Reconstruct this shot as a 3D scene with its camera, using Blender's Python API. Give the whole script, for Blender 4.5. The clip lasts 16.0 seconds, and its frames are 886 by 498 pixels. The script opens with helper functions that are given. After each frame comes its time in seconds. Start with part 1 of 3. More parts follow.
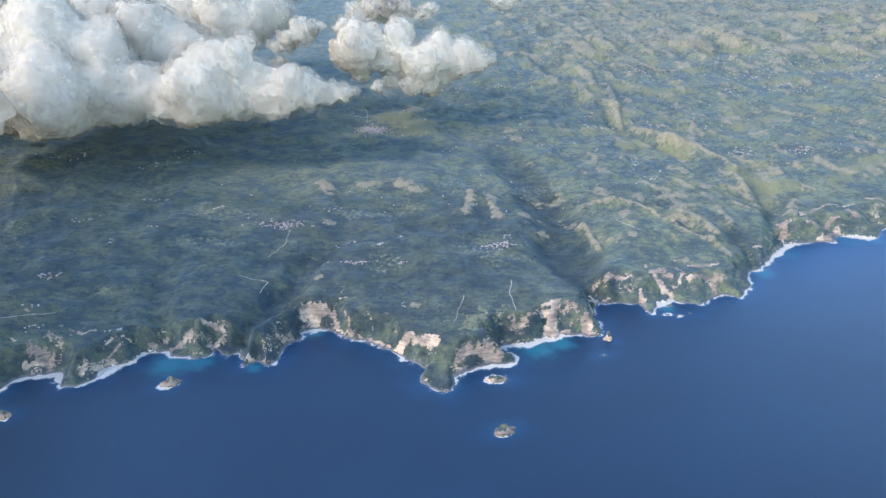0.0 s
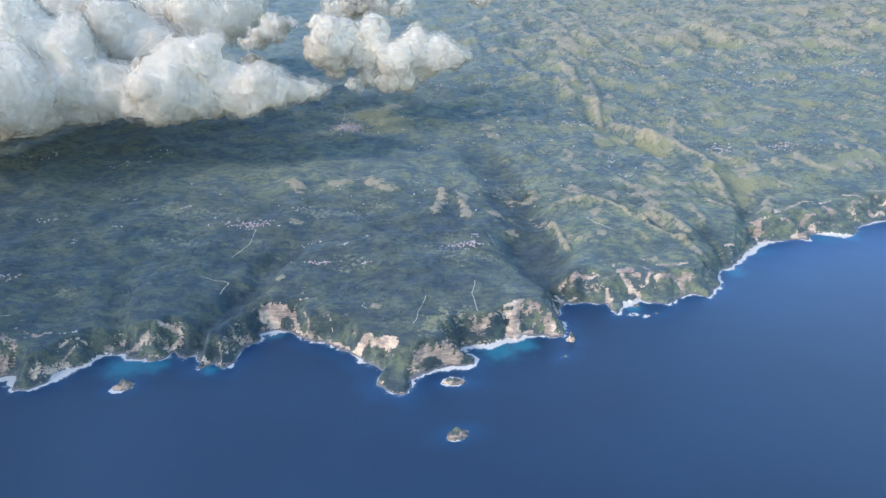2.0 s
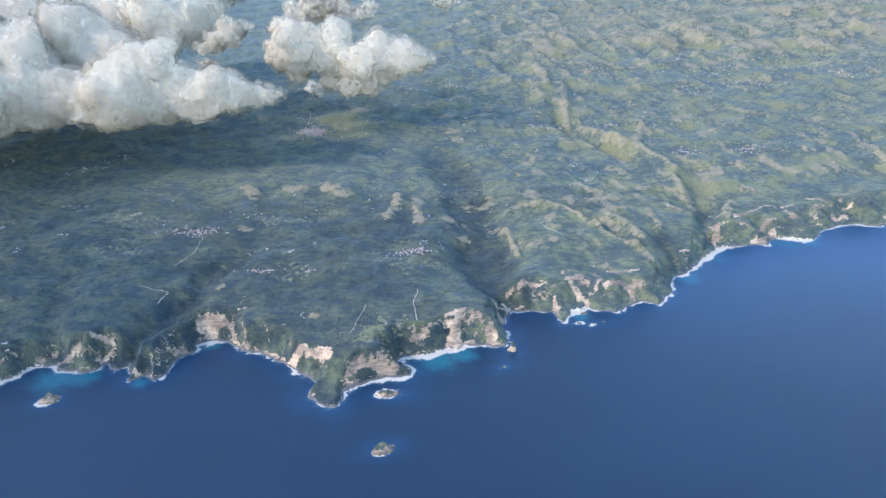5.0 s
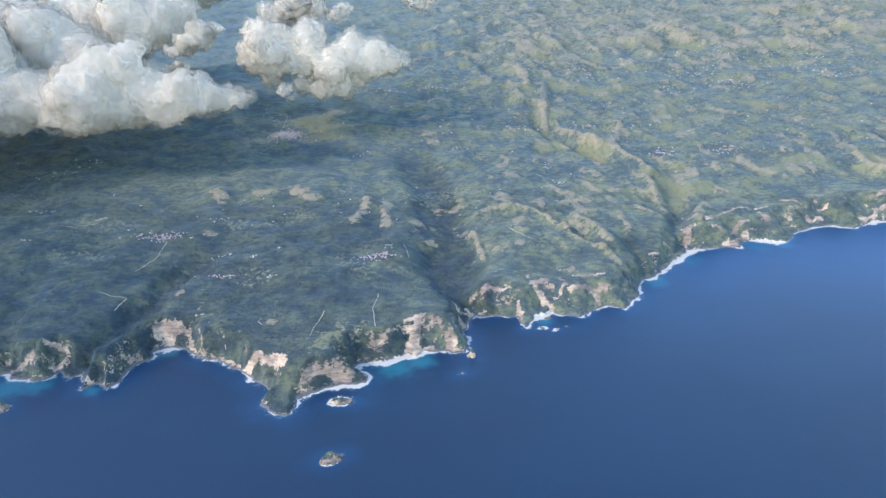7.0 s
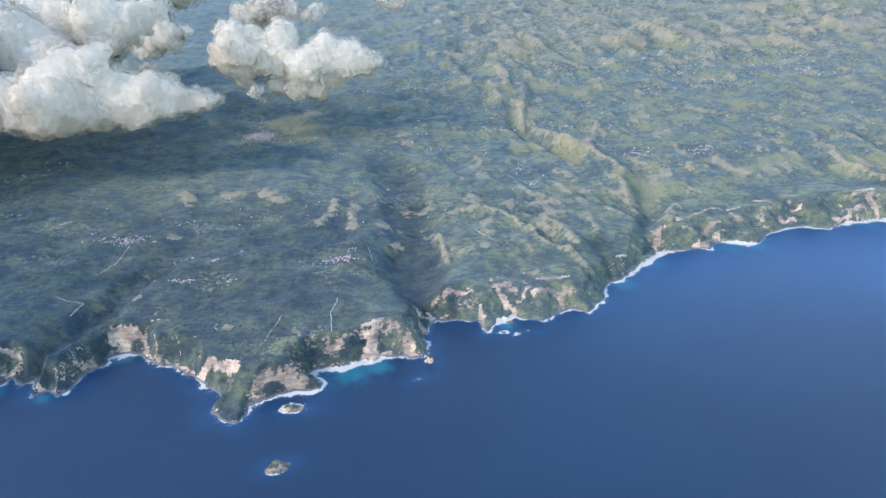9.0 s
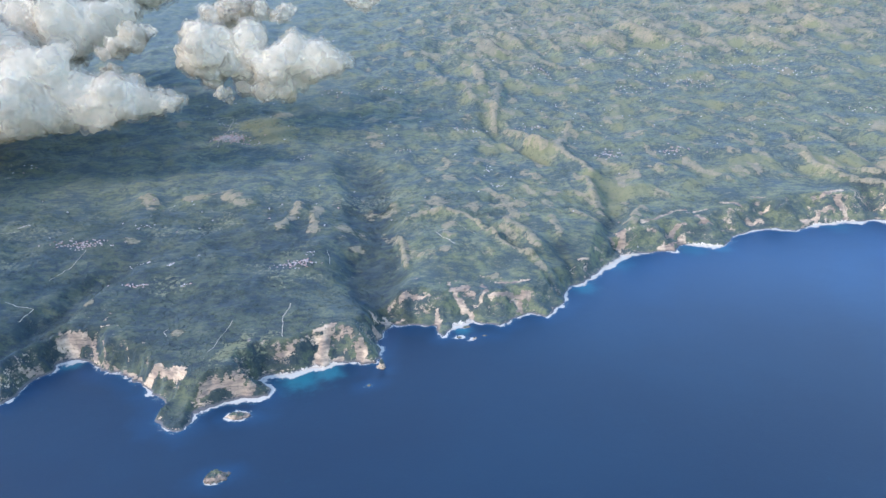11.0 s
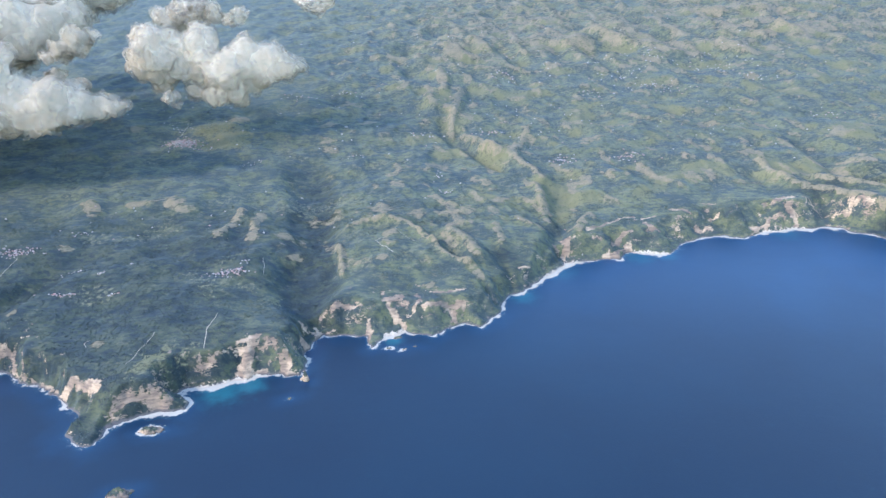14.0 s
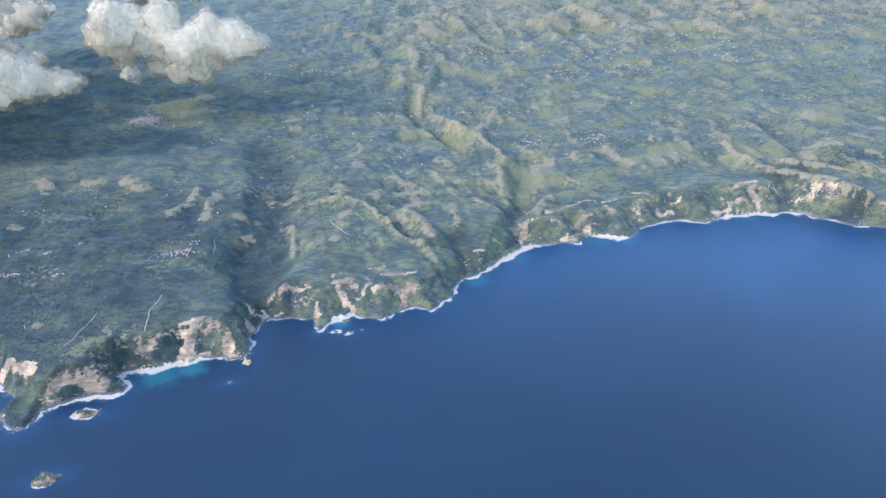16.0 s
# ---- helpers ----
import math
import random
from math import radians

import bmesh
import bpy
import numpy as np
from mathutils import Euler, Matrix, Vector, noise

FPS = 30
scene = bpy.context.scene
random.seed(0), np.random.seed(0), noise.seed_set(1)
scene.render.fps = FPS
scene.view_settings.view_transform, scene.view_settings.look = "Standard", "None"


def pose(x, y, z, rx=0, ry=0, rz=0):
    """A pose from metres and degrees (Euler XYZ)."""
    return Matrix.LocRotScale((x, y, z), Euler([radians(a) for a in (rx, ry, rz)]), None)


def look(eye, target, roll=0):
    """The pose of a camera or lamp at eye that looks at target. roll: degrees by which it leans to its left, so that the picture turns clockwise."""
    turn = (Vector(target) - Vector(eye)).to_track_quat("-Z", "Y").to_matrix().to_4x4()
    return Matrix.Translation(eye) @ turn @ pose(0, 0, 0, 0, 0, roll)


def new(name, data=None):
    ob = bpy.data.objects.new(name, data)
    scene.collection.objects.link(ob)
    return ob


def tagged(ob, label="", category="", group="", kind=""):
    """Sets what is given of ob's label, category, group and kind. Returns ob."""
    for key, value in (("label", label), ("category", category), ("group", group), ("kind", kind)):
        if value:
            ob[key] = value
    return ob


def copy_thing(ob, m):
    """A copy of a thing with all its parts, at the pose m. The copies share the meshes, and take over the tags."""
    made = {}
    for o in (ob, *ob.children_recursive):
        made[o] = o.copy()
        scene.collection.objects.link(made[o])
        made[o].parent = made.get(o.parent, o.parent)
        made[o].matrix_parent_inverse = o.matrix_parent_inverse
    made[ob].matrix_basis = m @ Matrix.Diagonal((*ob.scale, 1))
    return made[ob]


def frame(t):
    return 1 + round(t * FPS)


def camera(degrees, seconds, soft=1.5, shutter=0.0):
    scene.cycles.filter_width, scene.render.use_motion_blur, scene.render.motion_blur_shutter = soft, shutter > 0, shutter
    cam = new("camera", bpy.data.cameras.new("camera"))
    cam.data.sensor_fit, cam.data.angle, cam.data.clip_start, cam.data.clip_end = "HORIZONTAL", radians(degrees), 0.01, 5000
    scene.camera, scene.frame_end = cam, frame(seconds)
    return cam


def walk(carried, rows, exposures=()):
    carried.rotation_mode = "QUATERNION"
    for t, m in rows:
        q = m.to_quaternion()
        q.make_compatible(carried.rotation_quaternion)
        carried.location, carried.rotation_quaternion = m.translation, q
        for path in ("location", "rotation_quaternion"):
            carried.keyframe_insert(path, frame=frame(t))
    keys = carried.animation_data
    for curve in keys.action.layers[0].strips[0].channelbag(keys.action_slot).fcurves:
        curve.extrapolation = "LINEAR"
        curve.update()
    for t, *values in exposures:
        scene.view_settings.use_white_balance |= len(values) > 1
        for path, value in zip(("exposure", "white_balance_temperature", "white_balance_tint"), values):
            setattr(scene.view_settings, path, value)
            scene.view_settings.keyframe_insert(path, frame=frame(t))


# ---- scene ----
cam = camera(59.5, 16.0, soft=1.5)
METRES, EYE, TILT, LEAN, TURN = 400.0, 463.0, -24.74, 0.6, 0.0
ROWS = [
    (0.0, 0.0, 0.0, 0.0, -0.0, -0.0, 0.0),
    (0.5, 0.0304, 0.0084, 0.0027, 0.07, -0.11, 0.07),
    (1.0, 0.0607, 0.0162, 0.0053, 0.13, -0.18, 0.13),
    (1.5, 0.0905, 0.0248, 0.008, 0.17, -0.22, 0.17),
    (2.0, 0.1211, 0.0328, 0.0109, 0.25, -0.29, 0.21),
    (2.5, 0.151, 0.0412, 0.0134, 0.29, -0.32, 0.24),
    (3.0, 0.1811, 0.049, 0.0166, 0.34, -0.32, 0.27),
    (3.5, 0.2111, 0.0573, 0.0192, 0.39, -0.28, 0.31),
    (4.0, 0.2413, 0.0652, 0.0221, 0.45, -0.25, 0.36),
    (6.5, 0.3925, 0.1056, 0.0342, 0.74, -0.07, 0.65),
    (7.0, 0.4227, 0.1137, 0.0365, 0.8, -0.11, 0.73),
    (7.5, 0.4526, 0.1219, 0.0387, 0.87, -0.15, 0.78),
    (8.0, 0.4823, 0.1301, 0.0409, 0.91, -0.18, 0.85),
    (8.5, 0.5128, 0.1375, 0.0439, 0.95, -0.2, 0.9),
    (9.0, 0.5426, 0.1458, 0.0456, 0.97, -0.14, 0.96),
    (11.5, 0.6928, 0.1864, 0.0571, 0.76, -0.16, 1.1),
    (12.0, 0.7227, 0.1943, 0.0597, 0.69, -0.17, 1.1),
    (12.5, 0.7525, 0.2023, 0.0619, 0.64, -0.11, 1.1),
    (13.0, 0.7826, 0.2102, 0.0642, 0.61, -0.04, 1.09),
    (13.5, 0.8128, 0.2175, 0.0664, 0.58, 0.04, 1.08),
    (14.0, 0.8431, 0.2254, 0.0683, 0.54, 0.04, 1.08),
    (14.5, 0.8729, 0.2338, 0.0704, 0.41, -0.15, 1.06),
    (15.0, 0.9027, 0.2414, 0.0723, 0.28, -0.49, 0.98),
    (15.5, 0.9334, 0.2489, 0.0741, 0.18, -0.96, 0.84),
    (16.0, 0.9635, 0.2565, 0.0753, 0.05, -1.48, 0.6),
]
walk(cam, [(t, pose(0, 0, EYE, TILT, LEAN, TURN) @ pose(METRES * x, METRES * y, METRES * z, 90 + pitch, roll, yaw)) for t, x, y, z, yaw, pitch, roll in ROWS],
     exposures=[(0.0, 2.15, 5620, 18), (16.0, 2.15, 5620, 18)])

# Everything stands at one fifth of life size: an island of cliffs 30 m high here is one of 150 m.

# ---- light ----
SUN_TURN, SUN_HEIGHT = -118.0, 36.0          # degrees from north, clockwise, and above the horizon
to_sun = Vector((math.sin(radians(SUN_TURN)) * math.cos(radians(SUN_HEIGHT)),
                 math.cos(radians(SUN_TURN)) * math.cos(radians(SUN_HEIGHT)), math.sin(radians(SUN_HEIGHT))))
sun = new("sun", bpy.data.lights.new("sun", "SUN"))
sun.data.energy, sun.data.angle, sun.data.color = 0.75, radians(4.5), (1.0, 0.87, 0.69)
sun.matrix_world = look(to_sun * 1000, (0, 0, 0))
world = bpy.data.worlds.new("sky")
scene.world = world
world.use_nodes = True
sky = world.node_tree.nodes.new("ShaderNodeTexSky")
sky.sky_type, sky.sun_disc = "NISHITA", False
sky.sun_elevation, sky.sun_rotation = radians(SUN_HEIGHT), radians(SUN_TURN)
sky.altitude, sky.air_density, sky.dust_density, sky.ozone_density = 400, 1.4, 1.2, 3.0
world.node_tree.links.new(sky.outputs[0], world.node_tree.nodes["Background"].inputs[0])
world.node_tree.nodes["Background"].inputs[1].default_value = 0.15


# ---- materials ----
class Nodes:
    """A small writer of node materials."""

    def __init__(self, name):
        self.m = bpy.data.materials.new(name)
        self.m.use_nodes = True
        self.t = self.m.node_tree
        self.bsdf = self.t.nodes["Principled BSDF"]
        self.out = self.t.nodes["Material Output"]
        self.place = self.t.nodes.new("ShaderNodeNewGeometry").outputs["Position"]

    def put(self, socket, value):
        if hasattr(value, "is_output"):
            self.t.links.new(value, socket)
        else:
            socket.default_value = (*value, 1) if isinstance(value, tuple) and len(value) == 3 and socket.type == "RGBA" else value

    def noise(self, size, detail=4.0, rough=0.55, at=None, stretch=None):
        n = self.t.nodes.new("ShaderNodeTexNoise")
        n.inputs["Scale"].default_value, n.inputs["Detail"].default_value, n.inputs["Roughness"].default_value = 1 / size, detail, rough
        at = at or self.place
        if stretch:
            v = self.t.nodes.new("ShaderNodeVectorMath")
            v.operation = "MULTIPLY"
            self.put(v.inputs[0], at)
            v.inputs[1].default_value = stretch
            at = v.outputs[0]
        self.put(n.inputs["Vector"], at)
        return n.outputs["Fac"]

    def ramp(self, value, low, high, a=0.0, b=1.0):
        n = self.t.nodes.new("ShaderNodeMapRange")
        n.interpolation_type = "SMOOTHSTEP"
        for socket, v in zip(n.inputs, (value, low, high, a, b)):
            self.put(socket, v)
        return n.outputs[0]

    def math(self, kind, a, b=0.0, c=0.0):
        n = self.t.nodes.new("ShaderNodeMath")
        n.operation = kind
        for socket, v in zip(n.inputs, (a, b, c)):
            self.put(socket, v)
        return n.outputs[0]

    def mix(self, f, a, b, kind="MIX"):
        n = self.t.nodes.new("ShaderNodeMix")
        n.data_type, n.blend_type = "RGBA", kind
        self.put(n.inputs["Factor"], f)
        self.put(n.inputs[6], a)
        self.put(n.inputs[7], b)
        return n.outputs[2]

    def attribute(self, name):
        n = self.t.nodes.new("ShaderNodeAttribute")
        n.attribute_name = name
        return n.outputs["Fac"]

    def bump(self, value, metres, strength=1.0):
        n = self.t.nodes.new("ShaderNodeBump")
        n.inputs["Distance"].default_value, n.inputs["Strength"].default_value = metres, strength
        self.put(n.inputs["Height"], value)
        self.put(self.bsdf.inputs["Normal"], n.outputs[0])

    def done(self, colour=None, rough=0.9, gloss=0.2):
        if colour is not None:
            self.put(self.bsdf.inputs["Base Color"], colour)
        self.put(self.bsdf.inputs["Roughness"], rough)
        self.put(self.bsdf.inputs["Specular IOR Level"], gloss)
        return self.m


def leaf_colour(n):
    """Dry tropical scrub: dark woods, green scrub and grey-green thickets, at four sizes."""
    wide, middle, fine = n.noise(150, 3), n.noise(30, 6, 0.66, stretch=(0.75, 1.15, 1)), n.noise(2.6, 4, 0.62)
    c = n.mix(n.ramp(middle, 0.41, 0.58), (0.044, 0.052, 0.034), (0.097, 0.101, 0.040))
    c = n.mix(n.ramp(wide, 0.44, 0.64, 0.0, 0.75), c, n.mix(n.ramp(middle, 0.44, 0.56), (0.060, 0.069, 0.038), (0.136, 0.131, 0.050)))
    clump = n.noise(8, 5, 0.66, stretch=(0.6, 1.3, 1))
    c = n.mix(n.ramp(clump, 0.55, 0.65, 0.0, 0.55), c, (0.164, 0.144, 0.072))
    c = n.mix(n.ramp(clump, 0.49, 0.40, 0.0, 0.75), c, (0.030, 0.038, 0.033))
    return n.mix(n.ramp(fine, 0.46, 0.62, 0.0, 0.4), c, (0.033, 0.042, 0.035))


def haze_sheen(n, weight):
    """A bluish sheen that stands in for haze in the air, stronger at low angles."""
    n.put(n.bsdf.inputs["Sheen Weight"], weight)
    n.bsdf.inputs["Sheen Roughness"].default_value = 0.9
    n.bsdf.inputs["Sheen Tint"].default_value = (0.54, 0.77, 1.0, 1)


def land_material():
    n = Nodes("scrub_and_limestone")
    green = leaf_colour(n)
    bare, rock, field, shore, woods = (n.attribute(a) for a in ("bare", "rock", "field", "shore", "woods"))
    fine, middle = n.noise(2.2, 4), n.noise(9, 5, 0.6)
    # darker green for closed woods, and for shade painted on the west and gully
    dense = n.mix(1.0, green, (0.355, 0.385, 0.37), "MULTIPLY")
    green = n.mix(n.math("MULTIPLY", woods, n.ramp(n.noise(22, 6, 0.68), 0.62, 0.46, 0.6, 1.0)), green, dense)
    c = n.mix(n.ramp(n.math("ADD", field, n.math("MULTIPLY", n.math("SUBTRACT", n.noise(6, 6, 0.75), 0.5), 2.2)), 0.30, 0.62), green, n.mix(middle, (0.102, 0.104, 0.047), (0.166, 0.148, 0.072)))
    tan = n.mix(n.ramp(middle, 0.35, 0.65), (0.226, 0.174, 0.102), (0.166, 0.140, 0.080))
    tan = n.mix(n.ramp(n.noise(3.2, 5, 0.7), 0.52, 0.62, 0.0, 0.65), tan, (0.066, 0.078, 0.044))
    torn = n.math("ADD", n.math("MULTIPLY", n.math("SUBTRACT", n.noise(9, 6, 0.72, stretch=(0.7, 1.2, 1)), 0.5), 1.5), n.math("MULTIPLY", n.math("SUBTRACT", n.noise(2.5, 4, 0.7), 0.5), 0.5))
    c = n.mix(n.ramp(n.math("ADD", bare, torn), 0.44, 0.68, 0.0, 0.85), c, tan)
    c = n.mix(n.ramp(n.noise(1.9, 6, 0.8, stretch=(0.6, 1.2, 1)), 0.60, 0.70, 0.0, 0.4), c, (0.20, 0.172, 0.110))
    strata = n.noise(5, 5, 0.65, stretch=(0.25, 0.25, 2.2))
    stone = n.mix(n.ramp(strata, 0.38, 0.62), (0.150, 0.110, 0.076), (0.262, 0.186, 0.117))
    stone = n.mix(n.ramp(n.noise(24, 3), 0.46, 0.60), stone, n.mix(n.ramp(strata, 0.4, 0.6), (0.300, 0.218, 0.134), (0.430, 0.312, 0.190)))
    stone = n.mix(n.ramp(n.noise(2.6, 5, 0.7), 0.56, 0.68, 0.0, 0.75), stone, (0.095, 0.095, 0.062))
    chipped = n.math("ADD", n.math("MULTIPLY", n.math("SUBTRACT", n.noise(2.8, 6, 0.75, stretch=(0.7, 0.9, 1.5)), 0.5), 2.0), n.math("MULTIPLY", n.math("SUBTRACT", n.noise(11, 4, 0.6), 0.5), 0.9))
    c = n.mix(n.ramp(n.math("ADD", rock, chipped), 0.42, 0.54), c, stone)
    c = n.mix(n.ramp(n.math("ADD", shore, n.math("MULTIPLY", n.noise(4, 3), 1.5)), 2.2, 1.1), c, (0.095, 0.080, 0.066))
    n.bump(n.math("ADD", n.math("MULTIPLY", fine, 0.8), n.math("MULTIPLY", middle, 0.8)), 0.8, 0.6)
    # painted haze: bluish sheen on the scrub, weaker on rock, grass and fields
    haze_sheen(n, n.ramp(n.math("MAXIMUM", n.math("MAXIMUM", rock, bare), n.math("MULTIPLY", field, 0.95)), 0.25, 0.6, 0.079, 0.034))
    return n.done(c, 0.95, 0.1)


def tree_material():
    n = Nodes("tree_crowns")
    island = n.t.nodes.new("ShaderNodeNewGeometry").outputs["Random Per Island"]
    c = n.mix(n.ramp(island, 0.0, 1.0, 0.0, 0.6), leaf_colour(n), (0.115, 0.135, 0.072))
    # crowns take the same painted shade and woods tone as the ground below
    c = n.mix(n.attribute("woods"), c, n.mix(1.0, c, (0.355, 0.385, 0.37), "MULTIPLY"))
    # the same bluish sheen as on the ground, for haze
    haze_sheen(n, 0.079)
    return n.done(n.mix(n.ramp(n.noise(0.7, 3), 0.4, 0.7, 0, 0.4), c, (0.045, 0.07, 0.05)), 0.9, 0.15)


def sea_material():
    n = Nodes("deep_sea_water")
    shore, shoal, surf = n.attribute("shore"), n.attribute("shoal"), n.attribute("surf")
    wide = n.noise(260, 3)
    c = n.mix(n.ramp(wide, 0.3, 0.7), (0.0032, 0.0122, 0.0245), (0.0044, 0.0174, 0.0325))
    c = n.mix(n.ramp(n.math("ADD", shore, n.math("MULTIPLY", n.noise(30, 4), 26)), 46, 8, 0.0, 0.4), c, (0.009, 0.048, 0.100))
    c = n.mix(n.ramp(n.math("ADD", shoal, n.math("MULTIPLY", n.math("SUBTRACT", n.noise(11, 5, 0.62), 0.5), 1.2)), 0.10, 1.05, 0.0, 0.55), c, (0.020, 0.135, 0.150))
    # teal water off the east coast, with the brightening of haze painted in
    c = n.mix(n.math("MULTIPLY", n.attribute("teal_haze"), n.ramp(wide, 0.3, 0.7, 0.5, 1.0)), c, (0.015, 0.052, 0.104))
    surge = n.math("MULTIPLY_ADD", n.ramp(n.noise(20, 4), 0.40, 0.70), 6.0, surf)
    ragged = n.math("MULTIPLY", n.math("SUBTRACT", n.noise(4.5, 6, 0.68), 0.5), 11.0)
    edge = n.math("SUBTRACT", shore, n.math("ADD", surge, ragged))
    c = n.mix(n.ramp(edge, 5, -1, 0.0, 0.2), c, (0.030, 0.130, 0.160))
    foam = n.ramp(edge, 0.4, -0.9)
    lace = n.math("MULTIPLY", n.ramp(edge, 4.5, 0), n.ramp(n.noise(2.6, 4, 0.65), 0.56, 0.64))
    foam = n.math("MAXIMUM", foam, n.math("MULTIPLY", lace, 0.75))
    c = n.mix(foam, c, n.mix(n.noise(3, 4), (0.32, 0.290, 0.225), (0.49, 0.435, 0.335)))
    n.bump(n.math("ADD", n.math("MULTIPLY", n.noise(2.4, 4, 0.6, stretch=(1, 1.7, 1)), 0.5), n.math("MULTIPLY", n.noise(17, 3), 0.6)), 0.5, 0.45)
    return n.done(c, n.ramp(foam, 0, 1, 0.42, 0.9), 0.32)


def plain(name, colour, other, size, rough=0.85, by_object=0.0):
    n = Nodes(name)
    c = n.mix(n.ramp(n.noise(size, 4), 0.35, 0.65), colour, other)
    if by_object:
        r = n.t.nodes.new("ShaderNodeObjectInfo").outputs["Random"]
        c = n.mix(n.ramp(r, 0, 1, 0, by_object), c, (0.35, 0.34, 0.32))
    return n.done(c, rough, 0.3)


def cloud_material(name, thin=None):
    """Cloud droplets scatter light deep inside a heap; a veil is part air, part cloud."""
    n = Nodes(name)
    n.done((0.402, 0.346, 0.240), 1.0, 0.0)
    n.bsdf.subsurface_method = "BURLEY"
    n.bsdf.inputs["Subsurface Weight"].default_value = 1.0
    n.bsdf.inputs["Subsurface Radius"].default_value = (1.0, 1.0, 1.0)
    n.bsdf.inputs["Subsurface Scale"].default_value = 30.0 if thin else 170.0
    if thin:
        clear, veil = n.t.nodes.new("ShaderNodeBsdfTransparent"), n.t.nodes.new("ShaderNodeMixShader")
        n.put(veil.inputs[0], n.ramp(n.noise(thin[0], thin[1], 0.55), 0.36, 0.64, thin[2], thin[3]))
        n.put(veil.inputs[1], clear.outputs[0])
        n.put(veil.inputs[2], n.bsdf.outputs[0])
        n.put(n.out.inputs["Surface"], veil.outputs[0])
    return n.m


LAND, TREES, SEA = land_material(), tree_material(), sea_material()
SAND = plain("pale_sand", (0.47, 0.40, 0.29), (0.38, 0.315, 0.225), 4)
LIMEWASH = plain("limewashed_wall", (0.40, 0.36, 0.30), (0.30, 0.27, 0.23), 1.5)
CLAY_ROOF = plain("clay_roof", (0.31, 0.18, 0.135), (0.25, 0.155, 0.125), 1.2, by_object=0.5)
METAL_ROOF = plain("pale_metal_roof", (0.37, 0.325, 0.265), (0.25, 0.22, 0.185), 1.2, 0.7, by_object=0.3)
DIRT = plain("pale_dirt", (0.44, 0.38, 0.275), (0.32, 0.275, 0.20), 3)
CLOUD, VEIL, HAZE, WISP = cloud_material("cloud_heap"), cloud_material("cloud_veil", (40, 2, 0.14, 0.32)), cloud_material("cloud_haze", (24, 4, 0.0, 0.28)), cloud_material("cloud_wisp", (22, 5, 0.0, 0.5))
SHEET = cloud_material("cloud_sheet", (60, 3, 0.30, 0.62))


# ---- noise and shapes ----
TABLE = np.random.RandomState(7).permutation(4096)
SLOPES = np.stack([np.cos(np.arange(4096) * 2.399963), np.sin(np.arange(4096) * 2.399963)], 1)


def perlin(x, y):
    xi, yi = np.floor(x).astype(int), np.floor(y).astype(int)
    fx, fy = x - xi, y - yi

    def corner(a, b):
        g = SLOPES[TABLE[(TABLE[(xi + a) & 4095] + yi + b) & 4095]]
        return g[..., 0] * (fx - a) + g[..., 1] * (fy - b)

    u, v = fx**3 * (fx * (fx * 6 - 15) + 10), fy**3 * (fy * (fy * 6 - 15) + 10)
    low = corner(0, 0) * (1 - u) + corner(1, 0) * u
    high = corner(0, 1) * (1 - u) + corner(1, 1) * u
    return (low * (1 - v) + high * v) * 1.5


def fbm(x, y, size, octaves=4, seed=0.0, gain=0.5):
    total, a = 0.0, 1.0
    for k in range(octaves):
        total = total + a * perlin(x / size * 2**k + 17.3 * k + seed, y / size * 2**k - 9.1 * k + 3.7 * seed)
        a *= gain
    return total


def fbm3(p, size, octaves, seed=0.0, gain=0.5):
    """Rounded heaps in space: three slanting sheets of noise together."""
    x, y, z = p.T / size
    total, a = 0.0, 1.0
    for k in range(octaves):
        q = 2.0**k
        total = total + a * (perlin(q * (x + 0.37 * z) + seed, q * (y - 0.41 * z)) + perlin(q * (y + 0.29 * x) + 7 + seed, q * (z + 0.33 * x)) + perlin(q * (z - 0.35 * y) + 13, q * (x + 0.31 * y) + seed)) / 1.7
        a *= gain
    return total


def ease(v, low, high):
    s = np.clip((v - low) / (high - low), 0, 1)
    return s * s * (3 - 2 * s)


def to_line(x, y, line):
    """Distance from points to a line of corners, and how far along its corners the nearest place is."""
    best, along = np.full(np.shape(x), 1e9), np.zeros(np.shape(x))
    for k, ((ax, ay), (bx, by)) in enumerate(zip(line, line[1:])):
        s = np.clip(((x - ax) * (bx - ax) + (y - ay) * (by - ay)) / ((bx - ax) ** 2 + (by - ay) ** 2), 0, 1)
        d = np.hypot(x - ax - s * (bx - ax), y - ay - s * (by - ay))
        along = np.where(d < best, k + s, along)
        best = np.minimum(best, d)
    return best, along


def close(x, y, line, reach):
    """Which points lie in the box round a line, with a margin."""
    a, b = zip(*line)
    return (x > min(a) - reach) & (x < max(a) + reach) & (y > min(b) - reach) & (y < max(b) + reach)


def inside(x, y, ring):
    odd = np.zeros(np.shape(x), bool)
    for (ax, ay), (bx, by) in zip(ring, ring[1:] + ring[:1]):
        if ay != by:
            odd ^= ((ay > y) != (by > y)) & (x < (bx - ax) * (y - ay) / (by - ay) + ax)
    return odd


